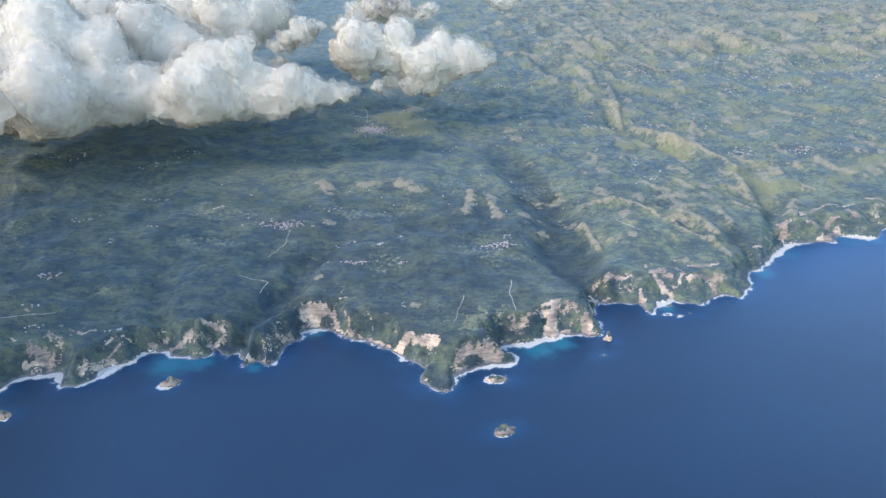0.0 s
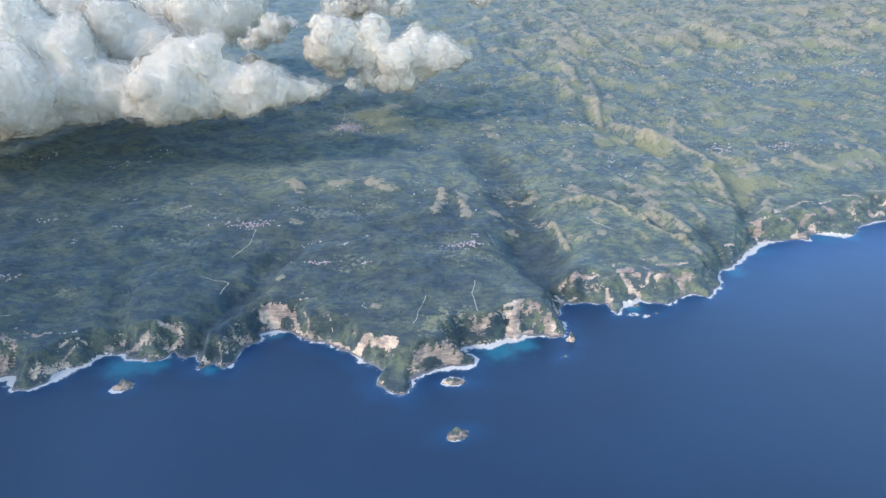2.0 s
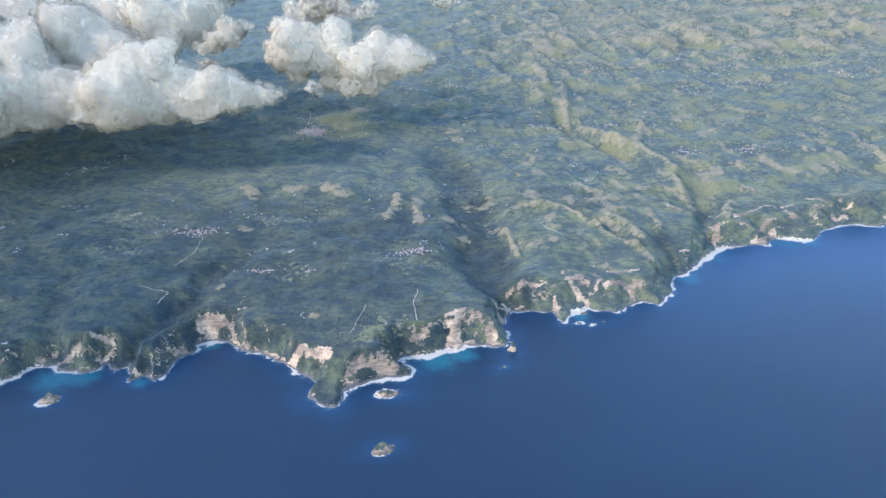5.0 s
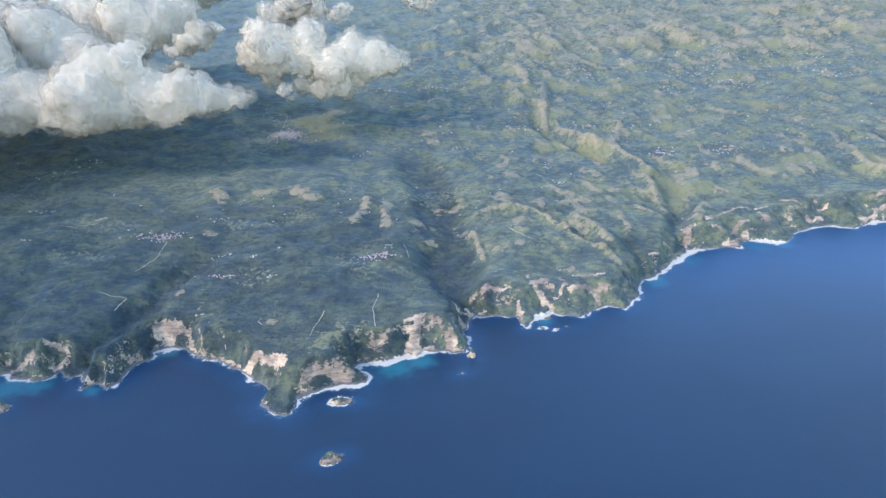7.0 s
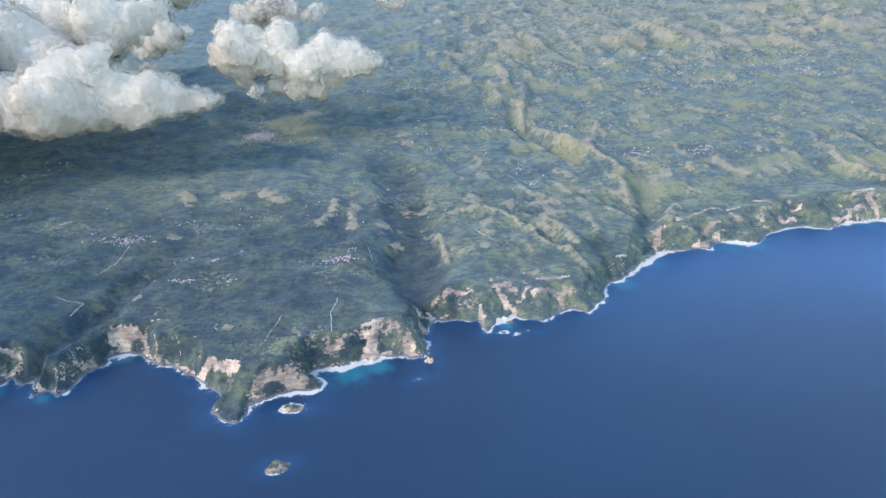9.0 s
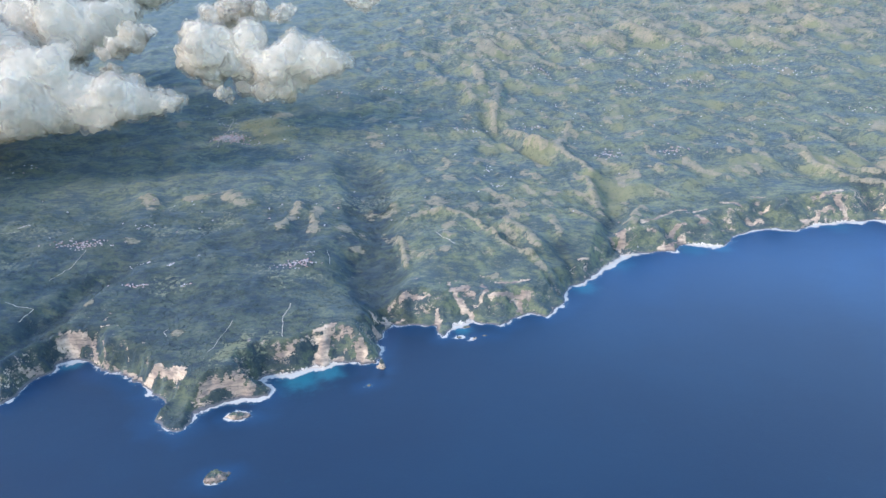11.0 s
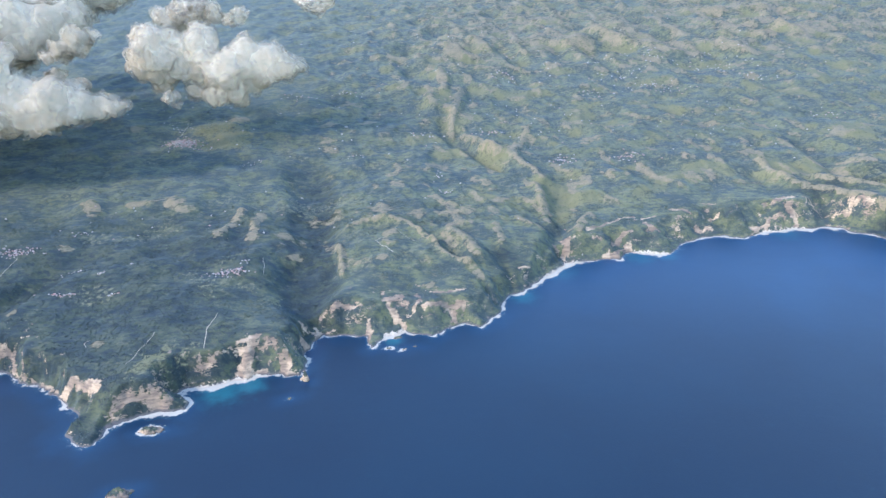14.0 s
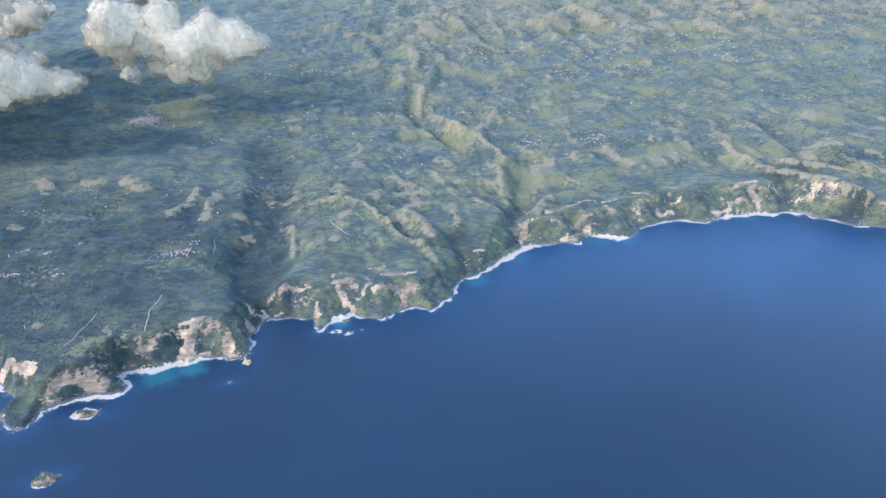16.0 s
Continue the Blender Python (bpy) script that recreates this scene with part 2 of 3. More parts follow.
def mesh_of(name, verts, faces, smooth=True, **values):
    """A mesh from arrays: corners, faces of one size, and float values for each corner."""
    me = bpy.data.meshes.new(name)
    n, k = faces.shape
    me.vertices.add(len(verts))
    me.vertices.foreach_set("co", np.ascontiguousarray(verts, np.float32).ravel())
    me.loops.add(n * k)
    me.loops.foreach_set("vertex_index", np.ascontiguousarray(faces, np.int32).ravel())
    me.polygons.add(n)
    me.polygons.foreach_set("loop_start", np.arange(0, n * k, k, dtype=np.int32))
    me.polygons.foreach_set("use_smooth", np.full(n, smooth))
    me.update(calc_edges=True)
    for key, v in values.items():
        me.attributes.new(key, "FLOAT", "POINT").data.foreach_set("value", np.ascontiguousarray(v, np.float32))
    return me


def lattice(rows, columns):
    a = np.arange((rows - 1) * columns).reshape(rows - 1, columns)[:, :-1].ravel()
    return np.stack([a, a + 1, a + columns + 1, a + columns], 1)


def ball(level):
    bm = bmesh.new()
    bmesh.ops.create_icosphere(bm, subdivisions=level, radius=1)
    v, f = np.array([p.co for p in bm.verts]), np.array([[p.index for p in q.verts] for q in bm.faces])
    bm.free()
    return v, f


def solid(name, data, material, parent=None, label=""):
    data.materials.append(material)
    ob = new(name, data)
    ob.parent = parent
    return tagged(ob, label)


# ---- plan of the island ----
WEST_BAYS = [(-900, 560), (-700, 610), (-560, 640), (-463, 667), (-459, 683), (-436, 696), (-414, 698), (-401, 674), (-385, 676), (-372, 689),
             (-363, 710), (-344, 719), (-340, 733), (-312, 739), (-304, 727), (-286, 731), (-277, 723), (-256, 740), (-247, 726), (-230, 733)]
HOOK_BAY = [(-224, 711), (-208, 716), (-192, 707), (-185, 727), (-185, 745), (-169, 763), (-170, 778), (-153, 785), (-133, 781), (-118, 764),
            (-91, 755), (-70, 737), (-54, 723), (-32, 710), (-22, 702)]
CAPE = [(-30, 676), (-16, 661), (-4, 655), (4, 660), (5, 686), (14, 691), (35, 701), (54, 707), (72, 706), (70, 718), (55, 733), (62, 744),
        (88, 749), (112, 760), (135, 764), (155, 766), (163, 760), (175, 763), (178, 788), (177, 829)]
COVES = [(192, 843), (215, 840), (239, 835), (245, 817), (258, 835), (279, 845), (292, 841), (312, 837), (347, 860), (362, 852), (385, 877),
         (403, 917), (438, 951), (456, 977), (483, 1005), (537, 1018), (554, 1013), (564, 1033), (624, 1030)]
EAST_CLIFFS = [(649, 1057), (673, 1074), (695, 1082), (731, 1074), (758, 1082), (794, 1095), (835, 1098), (860, 1103), (884, 1095), (894, 1074),
               (917, 1073), (935, 1051), (1000, 1040), (1080, 1010), (1200, 1020), (1400, 1120), (1700, 1150), (2100, 1300), (2600, 1800)]
NORTH_SHORE = [(2600, 2700), (2400, 3500), (1500, 3900), (900, 4000), (300, 3950), (-400, 4050), (-1200, 3950), (-2000, 3800), (-2600, 2800), (-2200, 1500), (-1400, 700)]
SOUTH = WEST_BAYS + HOOK_BAY + CAPE + COVES + EAST_CLIFFS
COAST = SOUTH + NORTH_SHORE

# A gully: its line from the shore inland, its depth and half width.
GREAT_GULLY = [(181, 833), (167, 871), (157, 926), (151, 991), (143, 1094), (128, 1198), (95, 1310), (62, 1409), (25, 1492)]
WEST_GULLIES = [(GREAT_GULLY, 20, 38), ([(-242, 730), (-226, 752), (-204, 790), (-184, 845), (-173, 900), (-150, 950), (-105, 1030)], 19, 20),
                ([(-297, 722), (-333, 775), (-350, 850), (-334, 922)], 10, 20)]
EAST_GULLIES = [([(452, 965), (476, 1046), (486, 1116), (507, 1222), (520, 1330)], 14, 25), ([(990, 1035), (935, 1066), (908, 1088), (886, 1116), (862, 1142), (832, 1180)], 13, 14),
                ([(420, 1250), (380, 1340), (330, 1480), (345, 1700)], 12, 18), ([(385, 890), (330, 975), (270, 1020)], 5, 12),
                ([(410, 935), (380, 1000), (300, 1090)], 5, 14), ([(1030, 1090), (960, 1190), (930, 1330), (1000, 1550)], 16, 26)]
# A grassy ridge: its line, its height and half width.
HILLS = [([(200, 1040), (222, 1056), (252, 1056), (278, 1045), (296, 1018), (312, 988)], 7, 6), ([(312, 990), (328, 959), (354, 944)], 8, 6), ([(354, 944), (367, 918)], 6, 8),
         ([(190, 999), (202, 931)], 6, 4), ([(335, 1024), (352, 995), (367, 962)], 8, 9), ([(40, 1110), (29, 1022)], 5, 10), ([(66, 1110), (72, 1022)], 5, 9),
         ([(425, 1070), (452, 1048)], 5, 8), ([(394, 1045), (400, 1000)], 4, 7), ([(503, 1046), (520, 1078), (532, 1094)], 6, 10),
         ([(-195, 1150), (-178, 1128)], 4, 13), ([(-132, 1149), (-79, 1154), (-43, 1120)], 4, 14)]
SPURS = [([(390, 1352), (431, 1317), (473, 1208)], 9, 9), ([(464, 1181), (470, 1080)], 9, 8), ([(478, 1460), (439, 1327)], 6, 10), ([(363, 1717), (337, 1465)], 9, 9),
         ([(360, 1445), (411, 1318)], 8, 9), ([(318, 1831), (327, 1692)], 9, 11), ([(825, 1267), (830, 1207), (848, 1170), (890, 1155), (920, 1118), (952, 1078)], 9, 11),
         ([(889, 1200), (916, 1180), (949, 1162), (990, 1128)], 9, 10)]
FAR_HILLS = [([(350, 1960), (330, 2060)], 12, 22), ([(443, 2075), (404, 2150)], 12, 25), ([(342, 2047), (390, 1960)], 12, 16), ([(600, 2180), (650, 2100)], 14, 34), ([(720, 2190), (770, 2090)], 14, 34),
             ([(930, 2200), (980, 2100)], 14, 36), ([(1060, 2240), (1120, 2130)], 14, 36), ([(1190, 2280), (1260, 2150)], 14, 36), ([(520, 2440), (580, 2430)], 10, 30),
             ([(1110, 2510), (1190, 2480)], 12, 40), ([(1260, 2500), (1340, 2470)], 12, 40), ([(295, 1650), (310, 1590)], 8, 10), ([(330, 1600), (345, 1540)], 9, 10),
             ([(820, 2080), (860, 1980)], 10, 26), ([(1000, 2020), (1040, 1930)], 10, 26)]
# A round patch of dry grass: its middle and radius.
PATCHES = [(-165, 1006, 11), (-37, 784, 9), (119, 1417, 17), (112, 1036, 15), (134, 988, 12), (309, 901, 9), (256, 1022, 12), (250, 950, 10), (203, 949, 8), (219, 948, 8), (355, 1097, 18), (322, 1092, 14), (236, 1106, 20), (287, 1086, 15), (406, 1137, 16), (141, 1626, 22), (114, 1494, 24), (183, 1512, 24),
           (132, 1379, 20), (-243, 1487, 18), (-60, 1521, 22), (-155, 846, 9), (224, 1967, 30), (668, 2061, 50), (1021, 1999, 40)]
# A pale scar in the cliffs: its line, half width and strength.
SCARS_WEST = [([(-452, 695), (-437, 703), (-422, 704)], 2.2, 1.00), ([(-437, 732), (-420, 724), (-416, 707)], 2.9, 0.70),
              ([(-445, 702), (-420, 707)], 5.8, 0.55), ([(-478, 770), (-464, 760)], 1.9, 0.80), ([(-415, 738), (-401, 734), (-390, 743)], 2.2, 1.00),
              ([(-389, 682), (-372, 704), (-360, 720), (-356, 728)], 3.5, 0.70), ([(-372, 722), (-366, 730), (-346, 739)], 2.1, 0.70),
              ([(-332, 740), (-316, 751)], 2.5, 0.90), ([(-304, 737), (-293, 740), (-287, 745)], 4.9, 0.95)]
SCARS_HEAD = [([(-272, 754), (-262, 757), (-252, 754)], 3.1, 1.20), ([(-277, 738), (-265, 743), (-251, 745)], 6.2, 0.62),
              ([(-447, 723), (-437, 710)], 4.4, 0.50), ([(-469, 718), (-454, 699)], 2.9, 0.42), ([(-382, 688), (-362, 711)], 2.1, 0.60),
              ([(-446, 712), (-424, 706)], 7.0, 0.80), ([(-438, 728), (-421, 718)], 5.0, 0.70)]
SCARS_HOOK = [([(-219, 715), (-197, 713)], 2.0, 1.00), ([(-188, 747), (-177, 758)], 4.1, 0.75), ([(-171, 789), (-153, 795), (-135, 793)], 7.8, 0.85),
              ([(-133, 790), (-124, 775)], 3.5, 0.80), ([(-123, 772), (-98, 760)], 1.7, 0.80), ([(-119, 788), (-112, 771)], 1.7, 0.80),
              ([(-88, 771), (-84, 765)], 1.7, 0.75), ([(-59, 751), (-56, 744)], 1.7, 0.80), ([(-114, 806), (-127, 803)], 1.4, 0.70)]
SCARS_CAPE = [([(-87, 755), (-64, 739)], 2.0, 0.85), ([(-52, 733), (-39, 730), (-27, 726), (-14, 719)], 5.3, 1.10), ([(7, 695), (12, 703)], 4.4, 0.75),
              ([(14, 701), (26, 710), (45, 712), (59, 709)], 6.4, 0.85), ([(59, 748), (77, 748)], 3.4, 0.65),
              ([(121, 788), (121, 776), (117, 761)], 8.3, 1.10), ([(111, 784), (131, 794)], 2.8, 1.10), ([(111, 761), (138, 768)], 2.7, 1.10),
              ([(73, 758), (89, 764), (106, 778), (137, 786), (159, 780)], 2.7, 0.72), ([(73, 759), (92, 761)], 2.7, 0.66)]
SCARS_POINT = [([(137, 790), (153, 785)], 2.8, 0.70), ([(157, 774), (162, 765), (173, 761)], 5.6, 1.60), ([(179, 850), (184, 835)], 3.8, 0.85),
              ([(192, 842), (202, 844)], 2.2, 0.90), ([(142, 775), (155, 775)], 2.1, 0.66),
              ([(163, 844), (169, 840)], 4.0, 1.15), ([(176, 842), (185, 842)], 3.4, 1.15), ([(171, 814), (176, 811)], 4.6, 1.15), ([(179, 800), (180, 806)], 3.0, 1.00)]
SCARS_COVES = [([(198, 860), (208, 866), (218, 864), (232, 862)], 3.2, 1.30), ([(260, 876), (263, 865), (271, 856), (280, 851)], 3.9, 1.43),
               ([(254, 873), (277, 881)], 3.1, 1.04), ([(303, 863), (327, 872), (347, 875)], 3.1, 1.43), ([(329, 871), (336, 866), (334, 858)], 3.2, 1.37),
               ([(310, 891), (327, 888), (347, 894)], 2.4, 1.10), ([(293, 886), (294, 881)], 3.2, 1.17), ([(290, 861), (297, 871)], 2.7, 1.10),
               ([(240, 850), (241, 827)], 4.6, 0.91), ([(254, 891), (254, 885)], 2.4, 1.17), ([(292, 904), (299, 903)], 1.6, 1.17)]
SCARS_BLUFF = [([(480, 1035), (489, 1021), (484, 1018)], 6.5, 1.23), ([(469, 1026), (474, 1022)], 3.2, 0.91),
               ([(515, 1047), (533, 1057), (570, 1088), (588, 1094)], 2.9, 1.04), ([(549, 1038), (567, 1054), (579, 1058)], 3.3, 1.17),
               ([(600, 1079), (609, 1069), (617, 1065)], 4.3, 1.23), ([(550, 1023), (574, 1042)], 4.1, 1.17), ([(537, 1019), (553, 1020)], 4.0, 1.23),
               ([(419, 959), (429, 962)], 2.6, 1.04), ([(598, 1087), (621, 1100)], 2.1, 1.04), ([(522, 1038), (535, 1036)], 2.0, 0.98)]
SCARS_EAST = [([(644, 1114), (661, 1115), (671, 1104)], 3.1, 1.17), ([(690, 1104), (712, 1110)], 2.7, 1.23), ([(674, 1086), (695, 1089)], 4.0, 1.04),
              ([(755, 1088), (778, 1100)], 6.3, 1.23), ([(794, 1128), (827, 1137)], 4.2, 1.17), ([(815, 1119), (820, 1110)], 6.6, 1.56),
              ([(779, 1106), (805, 1110)], 3.4, 0.95), ([(842, 1138), (866, 1120)], 2.6, 0.80), ([(867, 1100), (890, 1088)], 5.0, 0.62), ([(827, 1116), (884, 1130), (910, 1106)], 11.0, 0.34),
              ([(902, 1121), (921, 1102)], 4.8, 1.04), ([(695, 1136), (718, 1129)], 1.8, 1.04), ([(880, 1121), (899, 1112)], 3.9, 0.91)]
# Where the top of the cliffs lies lower: middle, radius and share of the height.
LOW = [(-8, 666, 30, 0.15), (-9, 688, 20, 0.35), (60, 712, 16, 0.6), (243, 826, 16, 0.45), (372, 868, 30, 0.6), (430, 950, 40, 0.6), (-205, 716, 18, 0.6), (-440, 690, 30, 0.9)]
# A stack or islet in the sea: middle, half length, half width, height and turn.
ISLETS = [(54, 592, 10.5, 6.5, 6.6, 20), (51, 677, 11, 5.5, 5.6, 0), (-289, 675, 9.5, 6, 9, 10), (182, 755, 3.2, 4.5, 9, 60), (-437, 622, 8, 6, 7, 0),
          (172, 723, 2.2, 1.6, 1.2, 30), (273, 833, 5, 2.5, 1.6, 20), (264, 811, 3, 1.8, 1.2, 0), (281, 808, 3, 1.8, 1.2, 30), (292, 813, 2.4, 1.4, 1, 0)]
# Pale shallow water: middle and radius.
SHOALS = [(100, 740, 26), (128, 748, 18), (-300, 712, 26), (-270, 716, 18), (580, 1022, 24), (470, 985, 26), (-153, 776, 14), (268, 828, 11), (800, 1083, 22), (-208, 704, 10), (620, 1020, 16), (420, 920, 18)]

# Where the surf breaks wider: middle, radius and metres more.
SURF = [(-362, 700, 26, 8), (-440, 690, 26, 8), (98, 748, 30, 8), (52, 700, 24, 8), (470, 996, 30, 9), (430, 945, 24, 4), (265, 838, 12, 9), (800, 1092, 40, 5),
        (860, 1098, 40, 6), (600, 1030, 24, 5), (690, 1080, 24, 4), (-155, 781, 12, 5), (385, 870, 20, 3), (50, 588, 10, 4), (55, 672, 11, 4), (-291, 667, 13, 9), (-440, 618, 12, 4), (172, 722, 8, 4), (268, 815, 16, 3)]
# Where the slope above the sea is gentler: middle, radius and how many times as wide.
GENTLE = [(290, 855, 75, 2.0), (400, 930, 50, 1.5), (590, 1065, 80, 2.0), (740, 1110, 90, 2.2), (880, 1120, 70, 1.8), (110, 775, 30, 1.2), (-420, 710, 50, 1.1)]


def shore_distance(x, y):
    """Metres inland from the waterline (minus: out to sea), with ragged detail."""
    wx = x + 5 * fbm(x, y, 26, 4, 1.0)
    wy = y + 5 * fbm(x, y, 26, 4, 5.0)
    d, _ = to_line(wx, wy, COAST)
    return np.where(inside(wx, wy, COAST), d, -d)


def ground(x, y):
    """Height of the land, with its masks: dry grass, bare rock, open field, metres from the sea."""
    d = shore_distance(x, y)
    low = np.ones(np.shape(x))
    for cx, cy, r, share in LOW:
        low *= 1 - (1 - share) * np.exp(-(((x - cx) ** 2 + (y - cy) ** 2) / r**2))
    top = 29 * low * (1 + 0.22 * fbm(x, y, 110, 2, 2.0))
    gentle = np.ones(np.shape(x))
    for cx, cy, r, times in GENTLE:
        gentle = np.maximum(gentle, 1 + (times - 1) * np.exp(-(((x - cx) ** 2 + (y - cy) ** 2) / r**2)))
    wide = 22 * gentle * (1 + 0.35 * fbm(x, y, 60, 2, 3.0)) * (0.15 + 0.85 * low)
    s = np.clip(d / wide, 0, 1)
    cliff = top * (0.16 * ease(s, 0, 0.12) + 0.26 * ease(s, 0.12, 0.42) + 0.40 * ease(s, 0.36, 0.75) + 0.18 * ease(s, 0.7, 1))
    cliff += ease(s, 0.02, 0.3) * (1 - ease(s, 0.8, 1)) * 3.2 * low * fbm(x, y, 13, 5, 8.0, 0.6)
    inland = np.maximum(d - wide, 0)
    z = cliff + low * 14 * (1 - np.exp(-inland / 130)) + 42 * ease(inland, 250, 1150) - 40 * ease(inland, 1350, 2400)
    far = ease(inland, 5, 120)
    # long low hills that run down towards the sea, and rounded knolls
    u, v = 0.92 * x + 0.39 * y, -0.39 * x + 0.92 * y
    folds = 1 - np.abs(fbm(u / 1.0, v / 2.4, 85, 3, 11.0, 0.35)) * 2
    knolls = fbm(x, y, 70, 3, 21.0, 0.42)
    z = z + far * (2.6 * folds * ease(x, -150, 350) + 2.4 * folds + 2.8 * knolls) * (1 + 0.9 * ease(inland, 300, 1100) + 0.5 * ease(inland, 600, 1100) * ease(x, 0, 400))
    for line, deep, half in WEST_GULLIES + EAST_GULLIES:
        k = close(x, y, line, 2.5 * half + 8)
        if k.any():
            wob = 5 * fbm(x[k], y[k], 40, 3, deep)
            g, along = to_line(x[k] + wob, y[k] - wob, line)
            carve = np.exp(-((g / half / (0.4 + 0.6 * np.clip(along / 1.6, 0, 1))) ** 2.6)) * (1 - 0.25 * along / (len(line) - 1) - 0.75 * ease(along / (len(line) - 1), 0.6, 1.0))
            z[k] -= np.minimum(deep * carve, np.maximum(z[k] - 1.5, 0) * 0.92) * ease(d[k], -2, 10)
    crests = 1 - 2.2 * np.abs(fbm(u / 0.75, v / 1.9, 52, 3, 31.0, 0.4))
    east = ease(x + 0.15 * (y - 900), -60, 330)
    shoulder = fbm(u / 0.8, v / 1.5, 36, 4, 37.0, 0.5)
    bare = (0.66 - 0.20 * ease(inland, 200, 500)) * ease(shoulder, 0.20, 0.55) * east * ease(inland, 22, 90)
    bare = bare + 0.34 * ease(shoulder, 0.30, 0.5) * (1 - east) * ease(inland, 60, 200)
    bare = bare + 0.42 * ease(inland, 380, 1000) * ease(x, -150, 450) * ease(folds, 0.1, 0.8)
    bare = bare + 0.14 * ease(x + 0.2 * y, 350, 800) * ease(inland, 40, 200)
    z = z + (1.3 * ease(crests, 0.3, 0.95) + 1.4 * ease(shoulder, 0.0, 0.6)) * east * far
    for line, high, half in HILLS + SPURS + FAR_HILLS:
        k = close(x, y, line, 3 * half + 8)
        if k.any():
            wob = 0.55 * half * fbm(x[k], y[k], 2.5 * half, 4, high + half)
            g, along = to_line(x[k] + wob, y[k] - wob, line)
            z[k] += 1.1 * high * np.exp(-((g / half / 1.2) ** 2))
            bare[k] = np.maximum(bare[k], (0.80 + 0.6 * fbm(x[k], y[k], 1.2 * half, 4, 63.0)) * np.exp(-((g / half) ** 4)))
    open_east = ease(x + 0.35 * (y - 900) + 60 * fbm(x, y, 120, 3, 43.0), 180, 620)
    field = (0.36 * ease(fbm(x, y, 90, 3, 41.0), 0.1, 0.6) + 0.30 * open_east) * ease(inland, 20, 80)
    for cx, cy, r in PATCHES:
        k = close(x, y, [(cx, cy)], 3 * r)
        if k.any():
            q = ((x[k] - cx + 0.4 * r * fbm(x[k], y[k], r, 3, cx)) ** 2 + (y[k] - cy + 0.4 * r * fbm(x[k], y[k], r, 3, cy)) ** 2) / r**2
            bare[k] = np.maximum(bare[k], 0.72 * np.exp(-(q**2)))
            z[k] += 0.14 * r * np.exp(-q)
    for cx, cy, rx, ry, turn, much in ((32, 752, 14, 36, 0.42, 0.62), (62, 770, 8, 20, 0.5, 0.45), (128, 878, 14, 22, 0.2, 0.5), (-62, 1420, 60, 60, 0, 0.7), (-90, 1480, 70, 40, 0, 0.6)):
        a, b = 0.6 * rx * fbm(x, y, 16, 4, 68.0, 0.6) + (x - cx) * math.cos(turn) - (y - cy) * math.sin(turn), (x - cx) * math.sin(turn) + (y - cy) * math.cos(turn)
        field = np.maximum(field, much * np.exp(-(((a / rx) ** 2 + (b / ry) ** 2) ** 2)))
    steep = ease(s, 0.03, 0.2) * (1 - ease(s, 0.72, 1.0))
    rock = 0.26 * steep * (0.5 + 1.1 * fbm(x, y, 30, 3, 51.0))
    rim = np.exp(-(((s - 0.78) / 0.13) ** 2)) + 0.8 * np.exp(-(((s - 0.45) / 0.08) ** 2))
    rock = rock + 0.36 * (0.35 + 0.65 * ease(x, -260, -60)) * rim * ease(fbm(x, y, 24, 3, 55.0), 0.0, 0.45)
    for line, half, amount in SCARS_WEST + SCARS_HEAD + SCARS_HOOK + SCARS_CAPE + SCARS_POINT + SCARS_COVES + SCARS_BLUFF + SCARS_EAST:
        k = close(x, y, line, 3 * half + 6)
        if k.any():
            wx, wy = 0.8 * half * fbm(x[k], y[k], 1.6 * half + 3, 4, 91.0, 0.6), 0.8 * half * fbm(x[k], y[k], 1.6 * half + 3, 4, 95.0, 0.6)
            g, _ = to_line(x[k] + wx, y[k] + wy, line)
            rock[k] = np.maximum(rock[k], 0.86 * amount * np.exp(-((g / half / 0.82) ** 3)))
            z[k] -= 0.6 * np.exp(-((g / half) ** 2)) * ease(d[k], 2, 8)
    rock = rock * (1 - 0.8 * ease(bare, 0.6, 0.9))
    for cx, cy, r in ((-8, 668, 20), (-16, 690, 13), (70, 745, 10)):
        rock = rock * (1 - 0.9 * np.exp(-((((x - cx) ** 2 + (y - cy) ** 2) / r**2) ** 2)))
    rock = rock + 0.30 * (1 - ease(d, 1.5, 4)) + 0.42 * ease(fbm(x, y, 8, 3, 57.0), 0.32, 0.7) * ease(fbm(x, y, 70, 2, 58.0), -0.1, 0.3) * (1 - ease(inland, 15, 90)) * ease(s, 0.5, 1)
    z = z + far * (0.35 * fbm(x, y, 6, 2, 61.0) + (1.5 + 1.3 * east) * np.abs(fbm(u, v / 1.7, 27, 4, 65.0, 0.55)) * (1 + 0.6 * ease(inland, 300, 1100)))
    z = np.where(d < 0, np.maximum(d * 0.35, -8), z + 0.3)
    return z, np.clip(bare, 0, 1.2), rock, field, d


# ---- land and sea ----
def woods_and_shade(x, y):
    """Closed dark woods, with shade painted in on the western slopes and in the great gully."""
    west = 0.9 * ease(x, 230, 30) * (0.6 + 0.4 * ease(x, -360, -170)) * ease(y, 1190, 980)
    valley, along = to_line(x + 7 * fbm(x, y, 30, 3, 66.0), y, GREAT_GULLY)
    # dark woods in the east; shaded headland and gully sides painted in the west
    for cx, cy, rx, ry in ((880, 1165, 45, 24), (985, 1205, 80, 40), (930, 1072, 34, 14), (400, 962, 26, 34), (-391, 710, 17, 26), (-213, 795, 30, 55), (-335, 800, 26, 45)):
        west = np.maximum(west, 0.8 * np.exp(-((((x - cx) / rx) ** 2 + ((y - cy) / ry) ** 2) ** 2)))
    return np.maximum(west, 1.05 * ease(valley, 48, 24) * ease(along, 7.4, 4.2))


